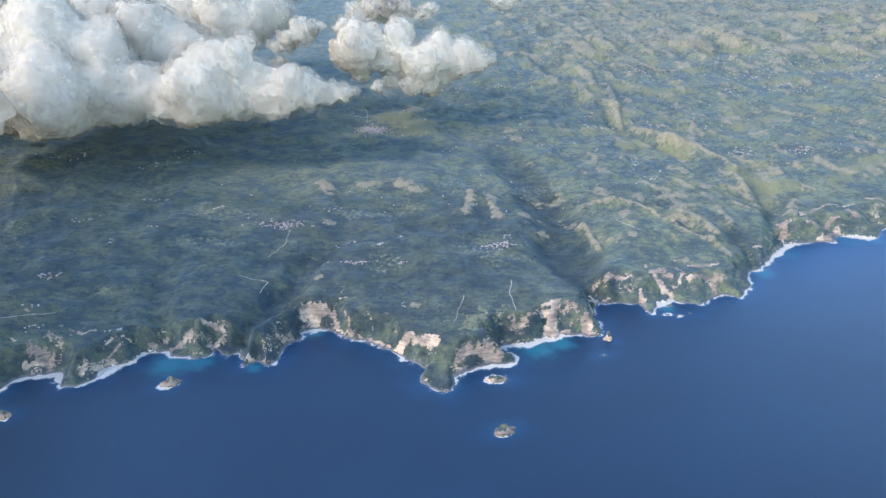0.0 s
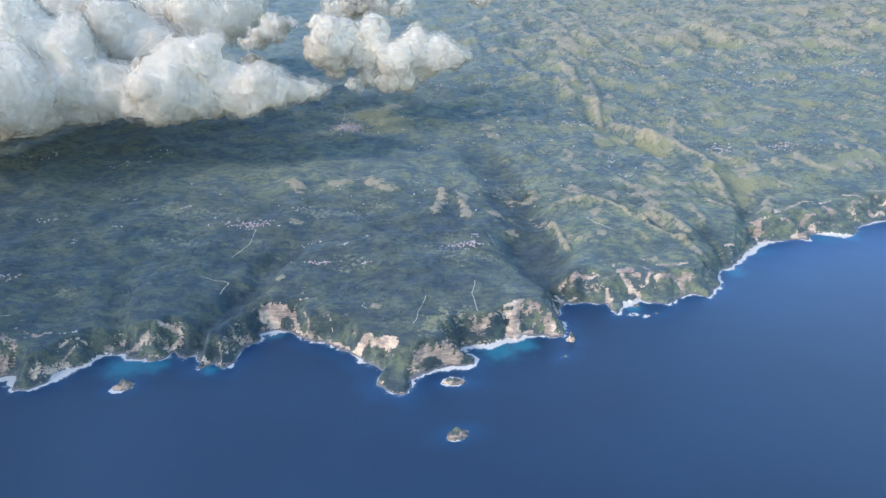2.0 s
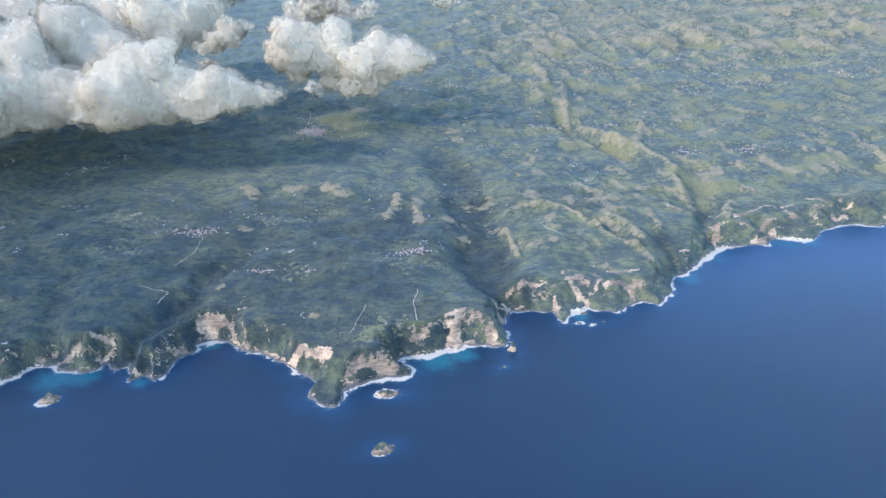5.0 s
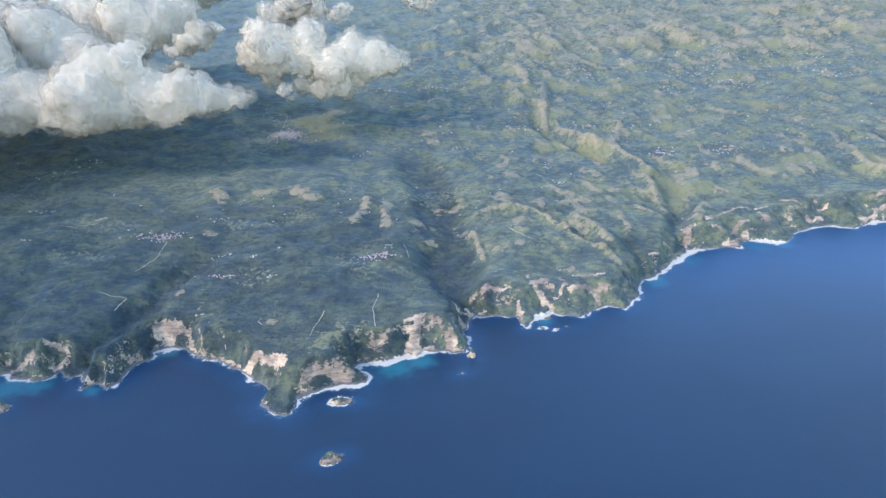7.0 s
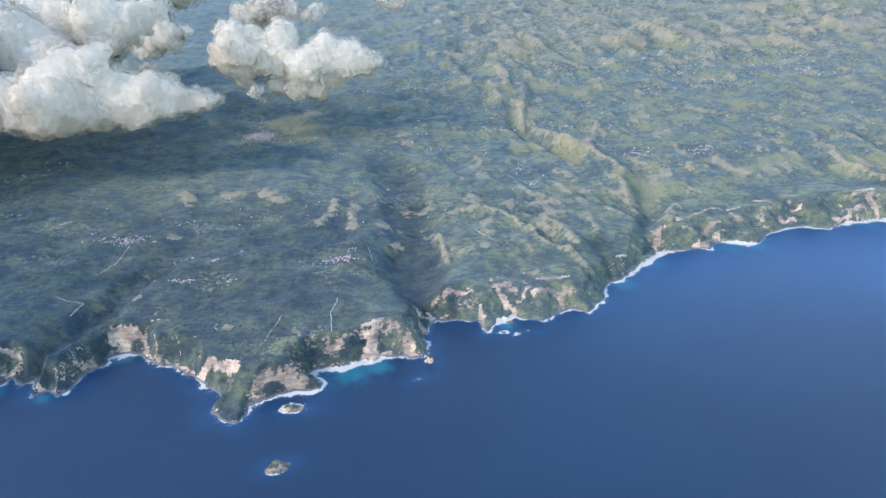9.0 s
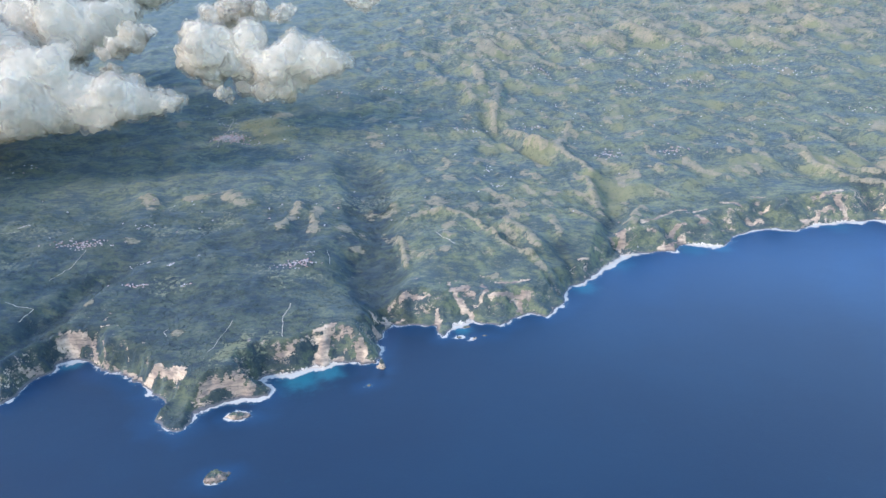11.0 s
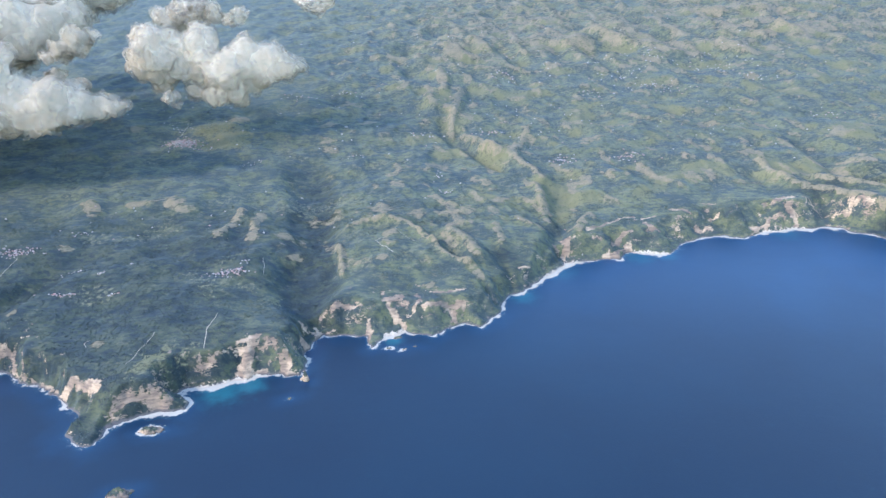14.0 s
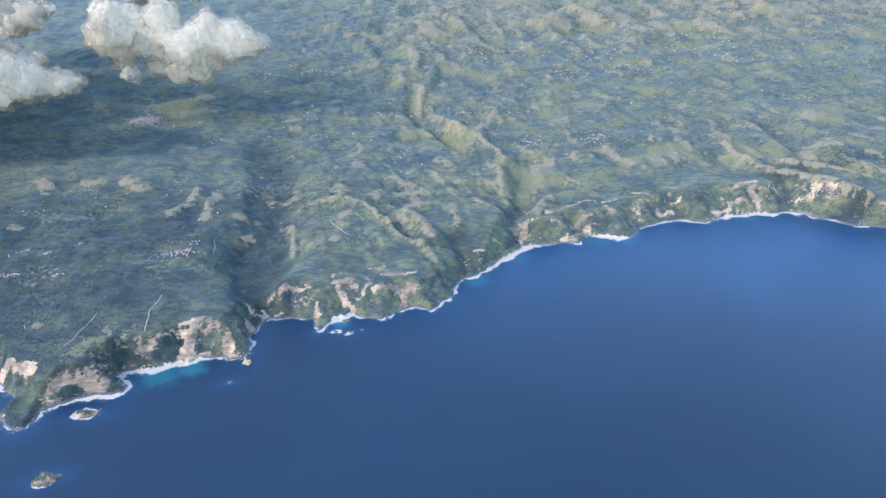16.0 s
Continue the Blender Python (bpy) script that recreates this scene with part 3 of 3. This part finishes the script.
def build_land():
    ys = [548.0]
    while ys[-1] < 4080:
        ys.append(ys[-1] + (1.7 if ys[-1] < 1130 else min(1.7 + (ys[-1] - 1130) * 0.012, 16)))
    ys = np.array(ys)
    left, right = -0.66 * ys - 40, 470 + 0.62 * ys
    u = np.linspace(0, 1, 820)
    x = left[:, None] + (right - left)[:, None] * u[None, :]
    wing = np.linspace(0, 1, 30)[None, :-1]
    x = np.concatenate([-2700 + (left[:, None] + 2700) * wing, x, 2700 - (2700 - right[:, None]) * wing[:, ::-1]], 1)
    u = x[0]
    y = np.repeat(ys[:, None], len(u), 1)
    z, bare, rock, field, d = (a.ravel() for a in ground(x, y))
    faces = lattice(len(ys), len(u))
    faces = faces[(d[faces] > -12).any(1)]
    used = np.unique(faces)
    renumber = np.zeros(len(z), int)
    renumber[used] = np.arange(len(used))
    verts = np.stack([x.ravel(), y.ravel(), z], 1)[used]
    me = mesh_of("ground", verts, renumber[faces], bare=bare[used], rock=rock[used], field=field[used], shore=d[used], woods=woods_and_shade(verts[:, 0], verts[:, 1]))
    tagged(solid("ground", me, LAND), "green scrub island with limestone cliffs above the sea", "land", kind="structure")


def build_sea():
    xs = np.concatenate([np.linspace(-4800, -700, 12), np.linspace(-600, 1100, 800), np.linspace(1200, 4800, 12)])
    ys = np.concatenate([np.linspace(-3000, 400, 10), np.linspace(540, 1140, 310), np.linspace(1300, 4800, 14)])
    x, y = np.meshgrid(xs, ys)
    d = -shore_distance(x, y)
    shoal = np.zeros(x.shape)
    for cx, cy, r in SHOALS:
        shoal = np.maximum(shoal, np.exp(-((x - cx) ** 2 + (y - cy) ** 2) / r**2))
    surf = np.full(x.shape, -0.7)
    for cx, cy, r, more in SURF:
        surf = np.maximum(surf, more * np.exp(-((x - cx) ** 2 + (y - cy) ** 2) / r**2))
    for cx, cy, a, b, h, turn in ISLETS:
        c, t = math.cos(radians(turn)), math.sin(radians(turn))
        ring = (np.hypot(((x - cx) * c + (y - cy) * t) / a, ((y - cy) * c - (x - cx) * t) / b) - 0.85) * b + 0.4 * max(b, 3) * fbm(x, y, 1.2 * max(a, 4), 3, cx)
        d = np.minimum(d, np.maximum(ring, 0) * 1.5 + (3.4 if h < 2 else 2.2))
    # one wide oval marks the eastern water that is painted teal and hazy
    me = mesh_of("sea", np.stack([x.ravel(), y.ravel(), 0 * x.ravel()], 1), lattice(len(ys), len(xs)), shore=d.ravel(), teal_haze=np.exp(-(((x - 690) / 340) ** 2 + ((y - 990) / 150) ** 2)).ravel(), shoal=shoal.ravel(), surf=surf.ravel())
    tagged(solid("sea", me, SEA), "deep blue sea with white surf along the cliffs", "sea", kind="structure")


build_land()
build_sea()


# ---- beaches ----
def beach(x, y, half):
    """A strip of sand between the surf and the foot of the slope."""
    n = int(half * 2 / 1.2)
    gx, gy = np.meshgrid(np.linspace(x - half, x + half, n), np.linspace(y - half, y + half, n))
    z, _, _, _, d = ground(gx, gy)
    reach = 6.5 * (1 - ((gx - x) / half) ** 2) + 1.5 * fbm(gx, gy, 9, 3, 101.0)
    verts = np.stack([gx.ravel(), gy.ravel(), np.maximum(0.25 + 0.16 * np.maximum(d, 0), z + 0.12).ravel()], 1)
    faces = lattice(n, n)
    faces = faces[((d > -2.5) & (d < reach) & (z < 3.2)).ravel()[faces].all(1)]
    used = np.unique(faces)
    order = np.zeros(len(verts), int)
    order[used] = np.arange(len(used))
    tagged(solid("beach", mesh_of("beach", verts[used], order[faces]), SAND), "narrow pale sand beach below the cliffs", "beach", kind="structure")


for row in ((104, 756, 34), (476, 1000, 30), (268, 840, 14), (800, 1096, 40), (600, 1032, 26), (-350, 716, 26)):
    beach(*row)


# ---- islets ----
def islet(x, y, long, wide, high, turn, k):
    v, f = ball(5 if high > 5 else 3)
    px, py = v[:, 0] * long, v[:, 1] * wide
    n = fbm(px + 3 * v[:, 2] + 90 * k, py - 2 * v[:, 2], 0.9 * wide, 5, k * 1.7, 0.6)
    px, py = px * (1 + 0.35 * n), py * (1 + 0.35 * n)
    r = np.hypot(v[:, 0], v[:, 1])
    ledge = 0.25 * ease(r, 1.0, 0.9) + 0.75 * ease(r + 0.35 * v[:, 0] * math.cos(k) + 0.25 * n, 0.95, 0.25)
    pz = np.where(v[:, 2] > 0, high * ledge * (0.9 + 0.45 * fbm(px + 40 * k, py, 0.8 * wide, 4, 3.0 + k)), -1.5)
    rock = 0.72 - 0.5 * ease(pz, 0.45 * high, 0.8 * high) + 0.35 * n
    flat = np.zeros(len(v))
    me = mesh_of("sea_rock", np.stack([px, py, pz], 1), f, bare=flat, rock=rock, field=flat, woods=flat, shore=np.maximum(pz, 0) * 2)
    ob = solid("islet" if high > 5 else "skerry", me, LAND)
    ob.matrix_world = pose(x, y, 0, 0, 0, turn)
    if high > 5:
        tagged(ob, "limestone sea stack with scrub on top, ringed by white surf", "islet", "stacks off the coast")
    else:
        tagged(ob, "low dark rock awash in white foam", "rock", "skerries off the coves")


for k, row in enumerate(ISLETS):
    islet(*row, k)


# ---- trees ----
def woods(name, count, box, size, seed, label):
    """Tree crowns, each an uneven clump, where the ground is neither grass nor rock."""
    rs = np.random.RandomState(seed)
    x, y = rs.uniform(box[0], box[1], count), rs.uniform(box[2], box[3], count)
    z, bare, rock, field, d = ground(x, y)
    thick = fbm(x, y, 35, 3, 71.0)
    keep = (d > 5) & (bare + 0.35 * rs.rand(count) < 0.55) & (rock + 0.3 * rs.rand(count) < 0.42) & (field < 0.6) & (thick + rs.rand(count) > 0.35)
    keep &= (x > -0.66 * y - 30) & (x < 460 + 0.6 * y)
    x, y, z = x[keep], y[keep], z[keep]
    v = np.array([(1, 0, 0), (0, 1, 0), (-1, 0, 0), (0, -1, 0), (0, 0, 1), (0, 0, -1)], float)
    f = np.array([(0, 1, 4), (1, 2, 4), (2, 3, 4), (3, 0, 4), (1, 0, 5), (2, 1, 5), (3, 2, 5), (0, 3, 5)])
    n = len(x)
    r = size * (0.55 + 0.8 * rs.rand(n) ** 2)
    a = rs.rand(n) * 6.283
    tall = 0.4 + 0.3 * rs.rand(n)
    rough = v[None] * (1 + 0.7 * (rs.rand(n, len(v), 1) - 0.5))
    vx = (rough[..., 0] * np.cos(a)[:, None] - rough[..., 1] * np.sin(a)[:, None]) * r[:, None] + x[:, None]
    vy = (rough[..., 0] * np.sin(a)[:, None] + rough[..., 1] * np.cos(a)[:, None]) * r[:, None] + y[:, None]
    vz = rough[..., 2] * (r * tall)[:, None] + z[:, None] + 0.25 * r[:, None]
    faces = (f[None] + (np.arange(n) * len(v))[:, None, None]).reshape(-1, 3)
    me = mesh_of(name, np.stack([vx, vy, vz], 2).reshape(-1, 3), faces, woods=np.repeat(woods_and_shade(x, y), len(v)))
    tagged(solid(name, me, TREES), label, "trees", kind="stuff")


woods("coastal_trees", 170000, (-520, 760, 650, 1130), 0.85, 3, "dense green scrub trees on the cliff tops")
woods("inland_trees", 110000, (-900, 1200, 1050, 1700), 1.15, 4, "scattered green trees on the island's slopes")


# ---- villages ----
def house(size, roof):
    """A low house: limewashed walls under a hipped roof with eaves."""
    ob = tagged(new("house"), "small village house with limewashed walls and a hipped roof", "house", "village houses")
    a, b, h = size
    bm = bmesh.new()
    bmesh.ops.create_cube(bm, size=1)
    bmesh.ops.scale(bm, vec=(a, b, h + 1), verts=bm.verts)
    bmesh.ops.translate(bm, vec=(0, 0, h / 2 - 0.5), verts=bm.verts)
    me = bpy.data.meshes.new("wall")
    bm.to_mesh(me)
    solid("wall", me, LIMEWASH, ob)
    bm = bmesh.new()
    e = 0.3
    foot = [bm.verts.new((sx * (a / 2 + e), sy * (b / 2 + e), h)) for sx, sy in ((-1, -1), (1, -1), (1, 1), (-1, 1))]
    lip = [bm.verts.new((p.co.x, p.co.y, h - 0.12)) for p in foot]
    crest = [bm.verts.new((0, s * (b / 2 - a / 2.4), h + 0.28 * a)) for s in (-1, 1)]
    for q in ((foot[0], foot[1], crest[0]), (foot[1], foot[2], crest[1], crest[0]), (foot[2], foot[3], crest[1]), (foot[3], foot[0], crest[0], crest[1])):
        bm.faces.new(q)
    for i in range(4):
        bm.faces.new((lip[i], lip[i - 3], foot[i - 3], foot[i]))
    bm.faces.new(lip[::-1])
    me = bpy.data.meshes.new("roof")
    bm.to_mesh(me)
    solid("roof", me, roof, ob)
    return ob


# A village: its middle, half sizes, houses, and the share of clay roofs.
WEST_VILLAGES = [(-225, 995, 34, 11, 84, 0.8), (-338, 1056, 12, 6, 9, 0.4), (-405, 984, 12, 4, 6, 0.3), (-448, 944, 4, 9, 5, 0.1), (-485, 846, 18, 8, 24, 0.8),
                 (-454, 741, 9, 7, 7, 0.1), (-365, 742, 12, 4, 6, 0.1), (-476, 778, 14, 6, 6, 0.1), (-118, 885, 16, 4, 24, 0.85), (-126, 946, 20, 7, 10, 0.3), (-172, 1052, 14, 9, 9, 0.3),
                 (-166, 1500, 34, 26, 16, 0.3)]
MIDDLE_VILLAGES = [(-85, 928, 8, 6, 6, 0.2), (-58, 880, 9, 5, 6, 0.5), (66, 925, 20, 8, 64, 0.85), (84, 950, 6, 8, 6, 0.2), (-92, 1390, 22, 6, 8, 0.3), (10, 1312, 18, 14, 10, 0.5),
                   (172, 1340, 20, 12, 10, 0.3), (316, 1240, 10, 22, 10, 0.3), (328, 1172, 22, 8, 10, 0.3)]
FAR_VILLAGES = [(-132, 1410, 30, 26, 210, 0.6), (461, 1816, 26, 34, 30, 0.6), (284, 1454, 20, 16, 12, 0.3), (485, 2014, 12, 40, 12, 0.2), (121, 1691, 24, 10, 12, 0.2),
                (28, 1669, 40, 20, 12, 0.2), (-637, 1273, 50, 20, 14, 0.2), (-480, 1237, 40, 14, 12, 0.2), (-446, 1282, 30, 14, 10, 0.2), (-443, 1101, 24, 6, 8, 0.2),
                (-516, 1022, 24, 8, 10, 0.3), (400, 1449, 30, 16, 16, 0.6)]
EAST_VILLAGES = [(525, 1308, 22, 24, 36, 0.5), (624, 1306, 24, 14, 30, 0.8), (780, 1716, 50, 28, 40, 0.5), (714, 1800, 40, 30, 20, 0.2), (813, 1961, 26, 50, 24, 0.2),
                 (934, 1855, 60, 40, 24, 0.2), (628, 1677, 40, 20, 16, 0.3), (1003, 1759, 40, 40, 20, 0.2), (1033, 1518, 40, 30, 14, 0.3)]
# Lone farmhouses, spread thinly.
FARMS = [(700, 1900, 400, 200, 110, 0.2), (500, 1500, 500, 200, 100, 0.2), (0, 1100, 400, 120, 36, 0.2), (-200, 1600, 500, 150, 40, 0.1), (400, 2300, 700, 250, 70, 0.1)]


def scattered(village, rs):
    cx, cy, a, b, count, clay = village
    x, y = cx + a * rs.randn(count) * 0.55, cy + b * rs.randn(count) * 0.55
    return x, y, ground(x, y)[0], rs.rand(count) < clay, rs.rand(count)


kinds = {clay: [house(s, CLAY_ROOF if clay else METAL_ROOF) for s in ((1.0, 1.7, 0.7), (1.3, 2.3, 0.8), (0.9, 1.3, 0.6))] for clay in (True, False)}
rs = np.random.RandomState(12)
fresh = {id(h) for some in kinds.values() for h in some}
for village in WEST_VILLAGES + MIDDLE_VILLAGES:
    for x, y, z, clay, r in zip(*scattered(village, rs)):
        h = kinds[bool(clay)][int(r * 2.999)]
        m = pose(x, y, z, 0, 0, 360 * ((r * 7.31) % 1))
        if id(h) in fresh:
            fresh.remove(id(h))
            h.matrix_world = m
        else:
            copy_thing(h, m)


def far_houses(name, clay_roofs, material, label):
    rs = np.random.RandomState(13)
    corners, k = [], 0
    box = np.array([(-1, -1, -1), (1, -1, -1), (1, 1, -1), (-1, 1, -1), (-1, -1, 1), (1, -1, 1), (1, 1, 1), (-1, 1, 1), (0, -0.5, 1.6), (0, 0.5, 1.6)], float)
    tris = np.array([(0, 1, 5), (0, 5, 4), (1, 2, 6), (1, 6, 5), (2, 3, 7), (2, 7, 6), (3, 0, 4), (3, 4, 7), (4, 5, 8), (5, 6, 9), (5, 9, 8), (6, 7, 9), (7, 4, 8), (7, 8, 9)])
    for village in FAR_VILLAGES + EAST_VILLAGES + FARMS:
        x, y, z, clay, r = scattered(village, rs)
        for px, py, pz, c, q in zip(x, y, z, clay, r):
            if bool(c) == clay_roofs:
                a, s = q * 40, 1 + q
                p = box * (0.5 * s, 0.85 * s, 0.6)
                corners.append(np.stack([p[:, 0] * math.cos(a) - p[:, 1] * math.sin(a) + px, p[:, 0] * math.sin(a) + p[:, 1] * math.cos(a) + py, p[:, 2] + pz + 0.4], 1))
    faces = (tris[None] + (np.arange(len(corners)) * 10)[:, None, None]).reshape(-1, 3)
    me = mesh_of(name, np.concatenate(corners), faces, smooth=False)
    tagged(solid(name, me, material), label, "houses", kind="stuff")


far_houses("distant_clay_houses", True, CLAY_ROOF, "far village houses under reddish clay roofs")
far_houses("distant_pale_houses", False, METAL_ROOF, "far village houses under pale metal roofs")


# ---- tracks ----
def track(line, half, label):
    pts = []
    for (ax, ay), (bx, by) in zip(line, line[1:]):
        n = max(2, int(math.hypot(bx - ax, by - ay) / 2))
        pts += [(ax + (bx - ax) * i / n, ay + (by - ay) * i / n) for i in range(n)]
    p = np.array(pts + [line[-1]], float)
    p += 1.6 * np.stack([fbm(p[:, 0], p[:, 1], 18, 2, 81.0), fbm(p[:, 0], p[:, 1], 18, 2, 85.0)], 1)
    way = np.gradient(p, axis=0)
    side = np.stack([-way[:, 1], way[:, 0]], 1) / np.linalg.norm(way, axis=1)[:, None]
    rows = [p + side * half * k for k in (-1, -0.33, 0.33, 1)]
    verts = np.concatenate([np.concatenate([q, (ground(q[:, 0], q[:, 1])[0] + 0.5)[:, None]], 1) for q in rows])
    me = mesh_of("track", verts, lattice(4, len(p)))
    tagged(solid("dirt_track", me, DIRT), label, "road", kind="structure")


for line, half in (([(-254, 851), (-217, 839), (-224, 815)], 0.9), ([(77, 832), (74, 800), (78, 770)], 0.8), ([(262, 960), (250, 982), (238, 1000), (251, 1008)], 0.8),
                   ([(-189, 1511), (-157, 1531), (-150, 1450), (-155, 1391)], 1.0), ([(-394, 1022), (-365, 1030), (-339, 1043)], 0.8), ([(-50, 796), (-52, 788), (-47, 780)], 0.8),
                   ([(-215, 980), (-213, 940), (-230, 905)], 0.7), ([(8, 745), (14, 775), (20, 800)], 0.6), ([(100, 965), (108, 930)], 0.7), ([(262, 1030), (290, 990)], 0.6), ([(-500, 748), (-488, 753), (-465, 762), (-443, 767)], 1.0)):
    track(line, 0.36 * half, "pale dirt track through the scrub")


# ---- clouds ----
def cloud(name, lobes, seed, label, cell, floor=0.0, body=CLOUD, smooth=14, veils=2):
    """A heap of cloud: soft lobes grown together into one skin with fine billows, and torn veils round it."""
    rs = np.random.RandomState(seed)
    ob = tagged(new(name), label, "cloud", "clouds over the island")
    ob.location = lobes[0][:3]
    v, f = ball(3)
    all_v, all_f, k = [], [], 0
    for x, y, z, r in lobes:
        y += 0.4 * r * rs.randn()
        for i in range(15):
            away = rs.randn(3)
            away /= np.linalg.norm(away)
            q, c = (0.97 * r, 0 * away) if i == 0 else (r * (0.16 + 0.26 * rs.rand() ** 2), away * r * rs.uniform(0.7, 0.9))
            all_v.append(v * q + c * (1.1, 1.0, 0.9) + (x, y, z))
            all_f.append(f + k)
            k += len(v)
    raw = new("raw", mesh_of("raw", np.concatenate(all_v), np.concatenate(all_f)))
    skin = raw.modifiers.new("skin", "REMESH")
    skin.mode, skin.voxel_size = "VOXEL", cell * (1.2 if cell > 2.5 else 1.0)
    soft = raw.modifiers.new("soft", "SMOOTH")
    soft.iterations, soft.factor = smooth, 0.7
    bpy.context.view_layer.update()
    grown = bpy.data.meshes.new_from_object(raw.evaluated_get(bpy.context.evaluated_depsgraph_get()))
    bpy.data.objects.remove(raw)
    n = len(grown.vertices)
    p, side = np.empty(n * 3, np.float32), np.empty(n * 3, np.float32)
    grown.vertices.foreach_get("co", p)
    grown.vertices.foreach_get("normal", side)
    p, side = p.reshape(-1, 3).astype(float), side.reshape(-1, 3).astype(float)
    size = 12 * cell
    p = p + 0.36 * size * np.stack([fbm3(p, 1.6 * size, 3, seed + k) for k in (1.0, 2.0, 3.0)], 1)
    puff = 0.46 * fbm3(p, 1.3 * size, 6, seed, 0.56) + 0.46 * np.abs(fbm3(p, 0.9 * size, 5, seed + 9.0, 0.55))
    torn = fbm3(p, 8 * cell, 4, seed + 5.0, 0.6)
    for part_name, out, material in (("body", -0.6 * cell, body), ("veil", 0.9 * cell, VEIL), ("outer_veil", 2.3 * cell, HAZE))[: 1 + veils]:
        q = p + side * (out + 0.30 * size * puff + 1.1 * max(out, 0) * torn)[:, None] - np.array(lobes[0][:3])
        low = floor - lobes[0][2] + 0.35 * size * (puff - 0.15)
        q[:, 2] = np.where(q[:, 2] < low, low - (low - q[:, 2]) * 0.12, q[:, 2])
        me = grown.copy()
        me.name = part_name
        me.vertices.foreach_set("co", q.astype(np.float32).ravel())
        me.polygons.foreach_set("use_smooth", np.full(len(me.polygons), True))
        me.update()
        solid(part_name, me, material, ob, "" if part_name == "body" else "thin torn cloud veil")


cloud("cumulus_cloud", [(-83, 1425, 231, 27), (-87, 1425, 198, 33), (-85, 1425, 167, 23), (-154, 1425, 216, 38), (-179, 1425, 202, 25), (-149, 1425, 185, 30), (-152, 1425, 163, 13), (-185, 1425, 246, 13),
                        (-12, 1425, 195, 34), (29, 1425, 191, 31), (-33, 1425, 161, 32), (-60, 1425, 141, 21), (-23, 1425, 135, 13), (61, 1425, 181, 19), (79, 1425, 179, 10),
                        (5, 1425, 163, 19), (-96, 1425, 143, 12), (-121, 1425, 213, 19), (-45, 1430, 185, 34), (-118, 1430, 190, 26)], 5, "bright white cumulus cloud with a billowing top", 2.0, smooth=5)
cloud("cloud_bank", [(-387, 1210, 184, 52), (-309, 1210, 251, 17), (-324, 1210, 233, 23), (-365, 1210, 226, 30), (-434, 1205, 169, 41), (-343, 1210, 179, 46), (-303, 1215, 179, 42),
                     (-268, 1215, 174, 36), (-238, 1220, 175, 30), (-244, 1220, 197, 19), (-216, 1220, 172, 23), (-189, 1225, 176, 16), (-166, 1225, 176, 12), (-144, 1225, 179, 9),
                     (-533, 1185, 188, 55), (-482, 1190, 187, 47), (-594, 1175, 189, 67), (-653, 1165, 194, 87), (-731, 1150, 194, 93), (-543, 1215, 232, 56), (-625, 1215, 248, 76)], 6,
      "broad cream-white cloud bank with a flat base and ragged edge", 2.8, 130.0, smooth=36)
cloud("cloud_bank", [(-530, 1440, 230, 81), (-309, 1450, 280, 30), (-340, 1450, 270, 38), (-392, 1445, 263, 52), (-455, 1440, 249, 62), (-611, 1430, 236, 94), (-701, 1420, 247, 98), (-810, 1400, 262, 108),
                     (-930, 1370, 270, 120), (-432, 1320, 221, 38), (-474, 1320, 206, 40), (-402, 1325, 227, 27), (-500, 1330, 250, 55), (-330, 1720, 300, 40), (-420, 1710, 296, 70), (-560, 1680, 290, 100)], 7,
      "far greyish white heap of the cloud bank", 4.0, 165.0, smooth=30)
# out of view on the left: cloud added to cast shade on the west
cloud("thin_cloud", [(-735, 1000, 210, 90), (-680, 905, 210, 86), (-622, 810, 212, 82), (-562, 700, 212, 80), (-515, 605, 212, 72), (-720, 820, 225, 110), (-650, 690, 220, 100), (-600, 560, 215, 100)], 8,
      "unseen thin grey cloud added to shade the western coast", 6.0, 160.0, body=SHEET, veils=0)
for x, y, z, r in ((-133, 1500, 264, 27), (-99, 1505, 268, 24), (-33, 1500, 261, 14), (109, 1500, 280, 18), (-236, 1300, 254, 20), (-263, 1300, 238, 14), (-213, 1305, 263, 11), (-270, 1300, 209, 9), (-112, 1330, 161, 8), (-103, 1330, 149, 5), (-253, 1330, 184, 10)):
    cloud("small_cloud", [(x, y, z, r), (x + 0.9 * r, y + 5, z + 0.2 * r, 0.6 * r), (x - 1.0 * r, y - 5, z - 0.2 * r, 0.5 * r), (x - 1.7 * r, y, z, 0.35 * r)], int(r), "small torn white puff of cloud", max(0.8, 0.08 * r), body=WISP)
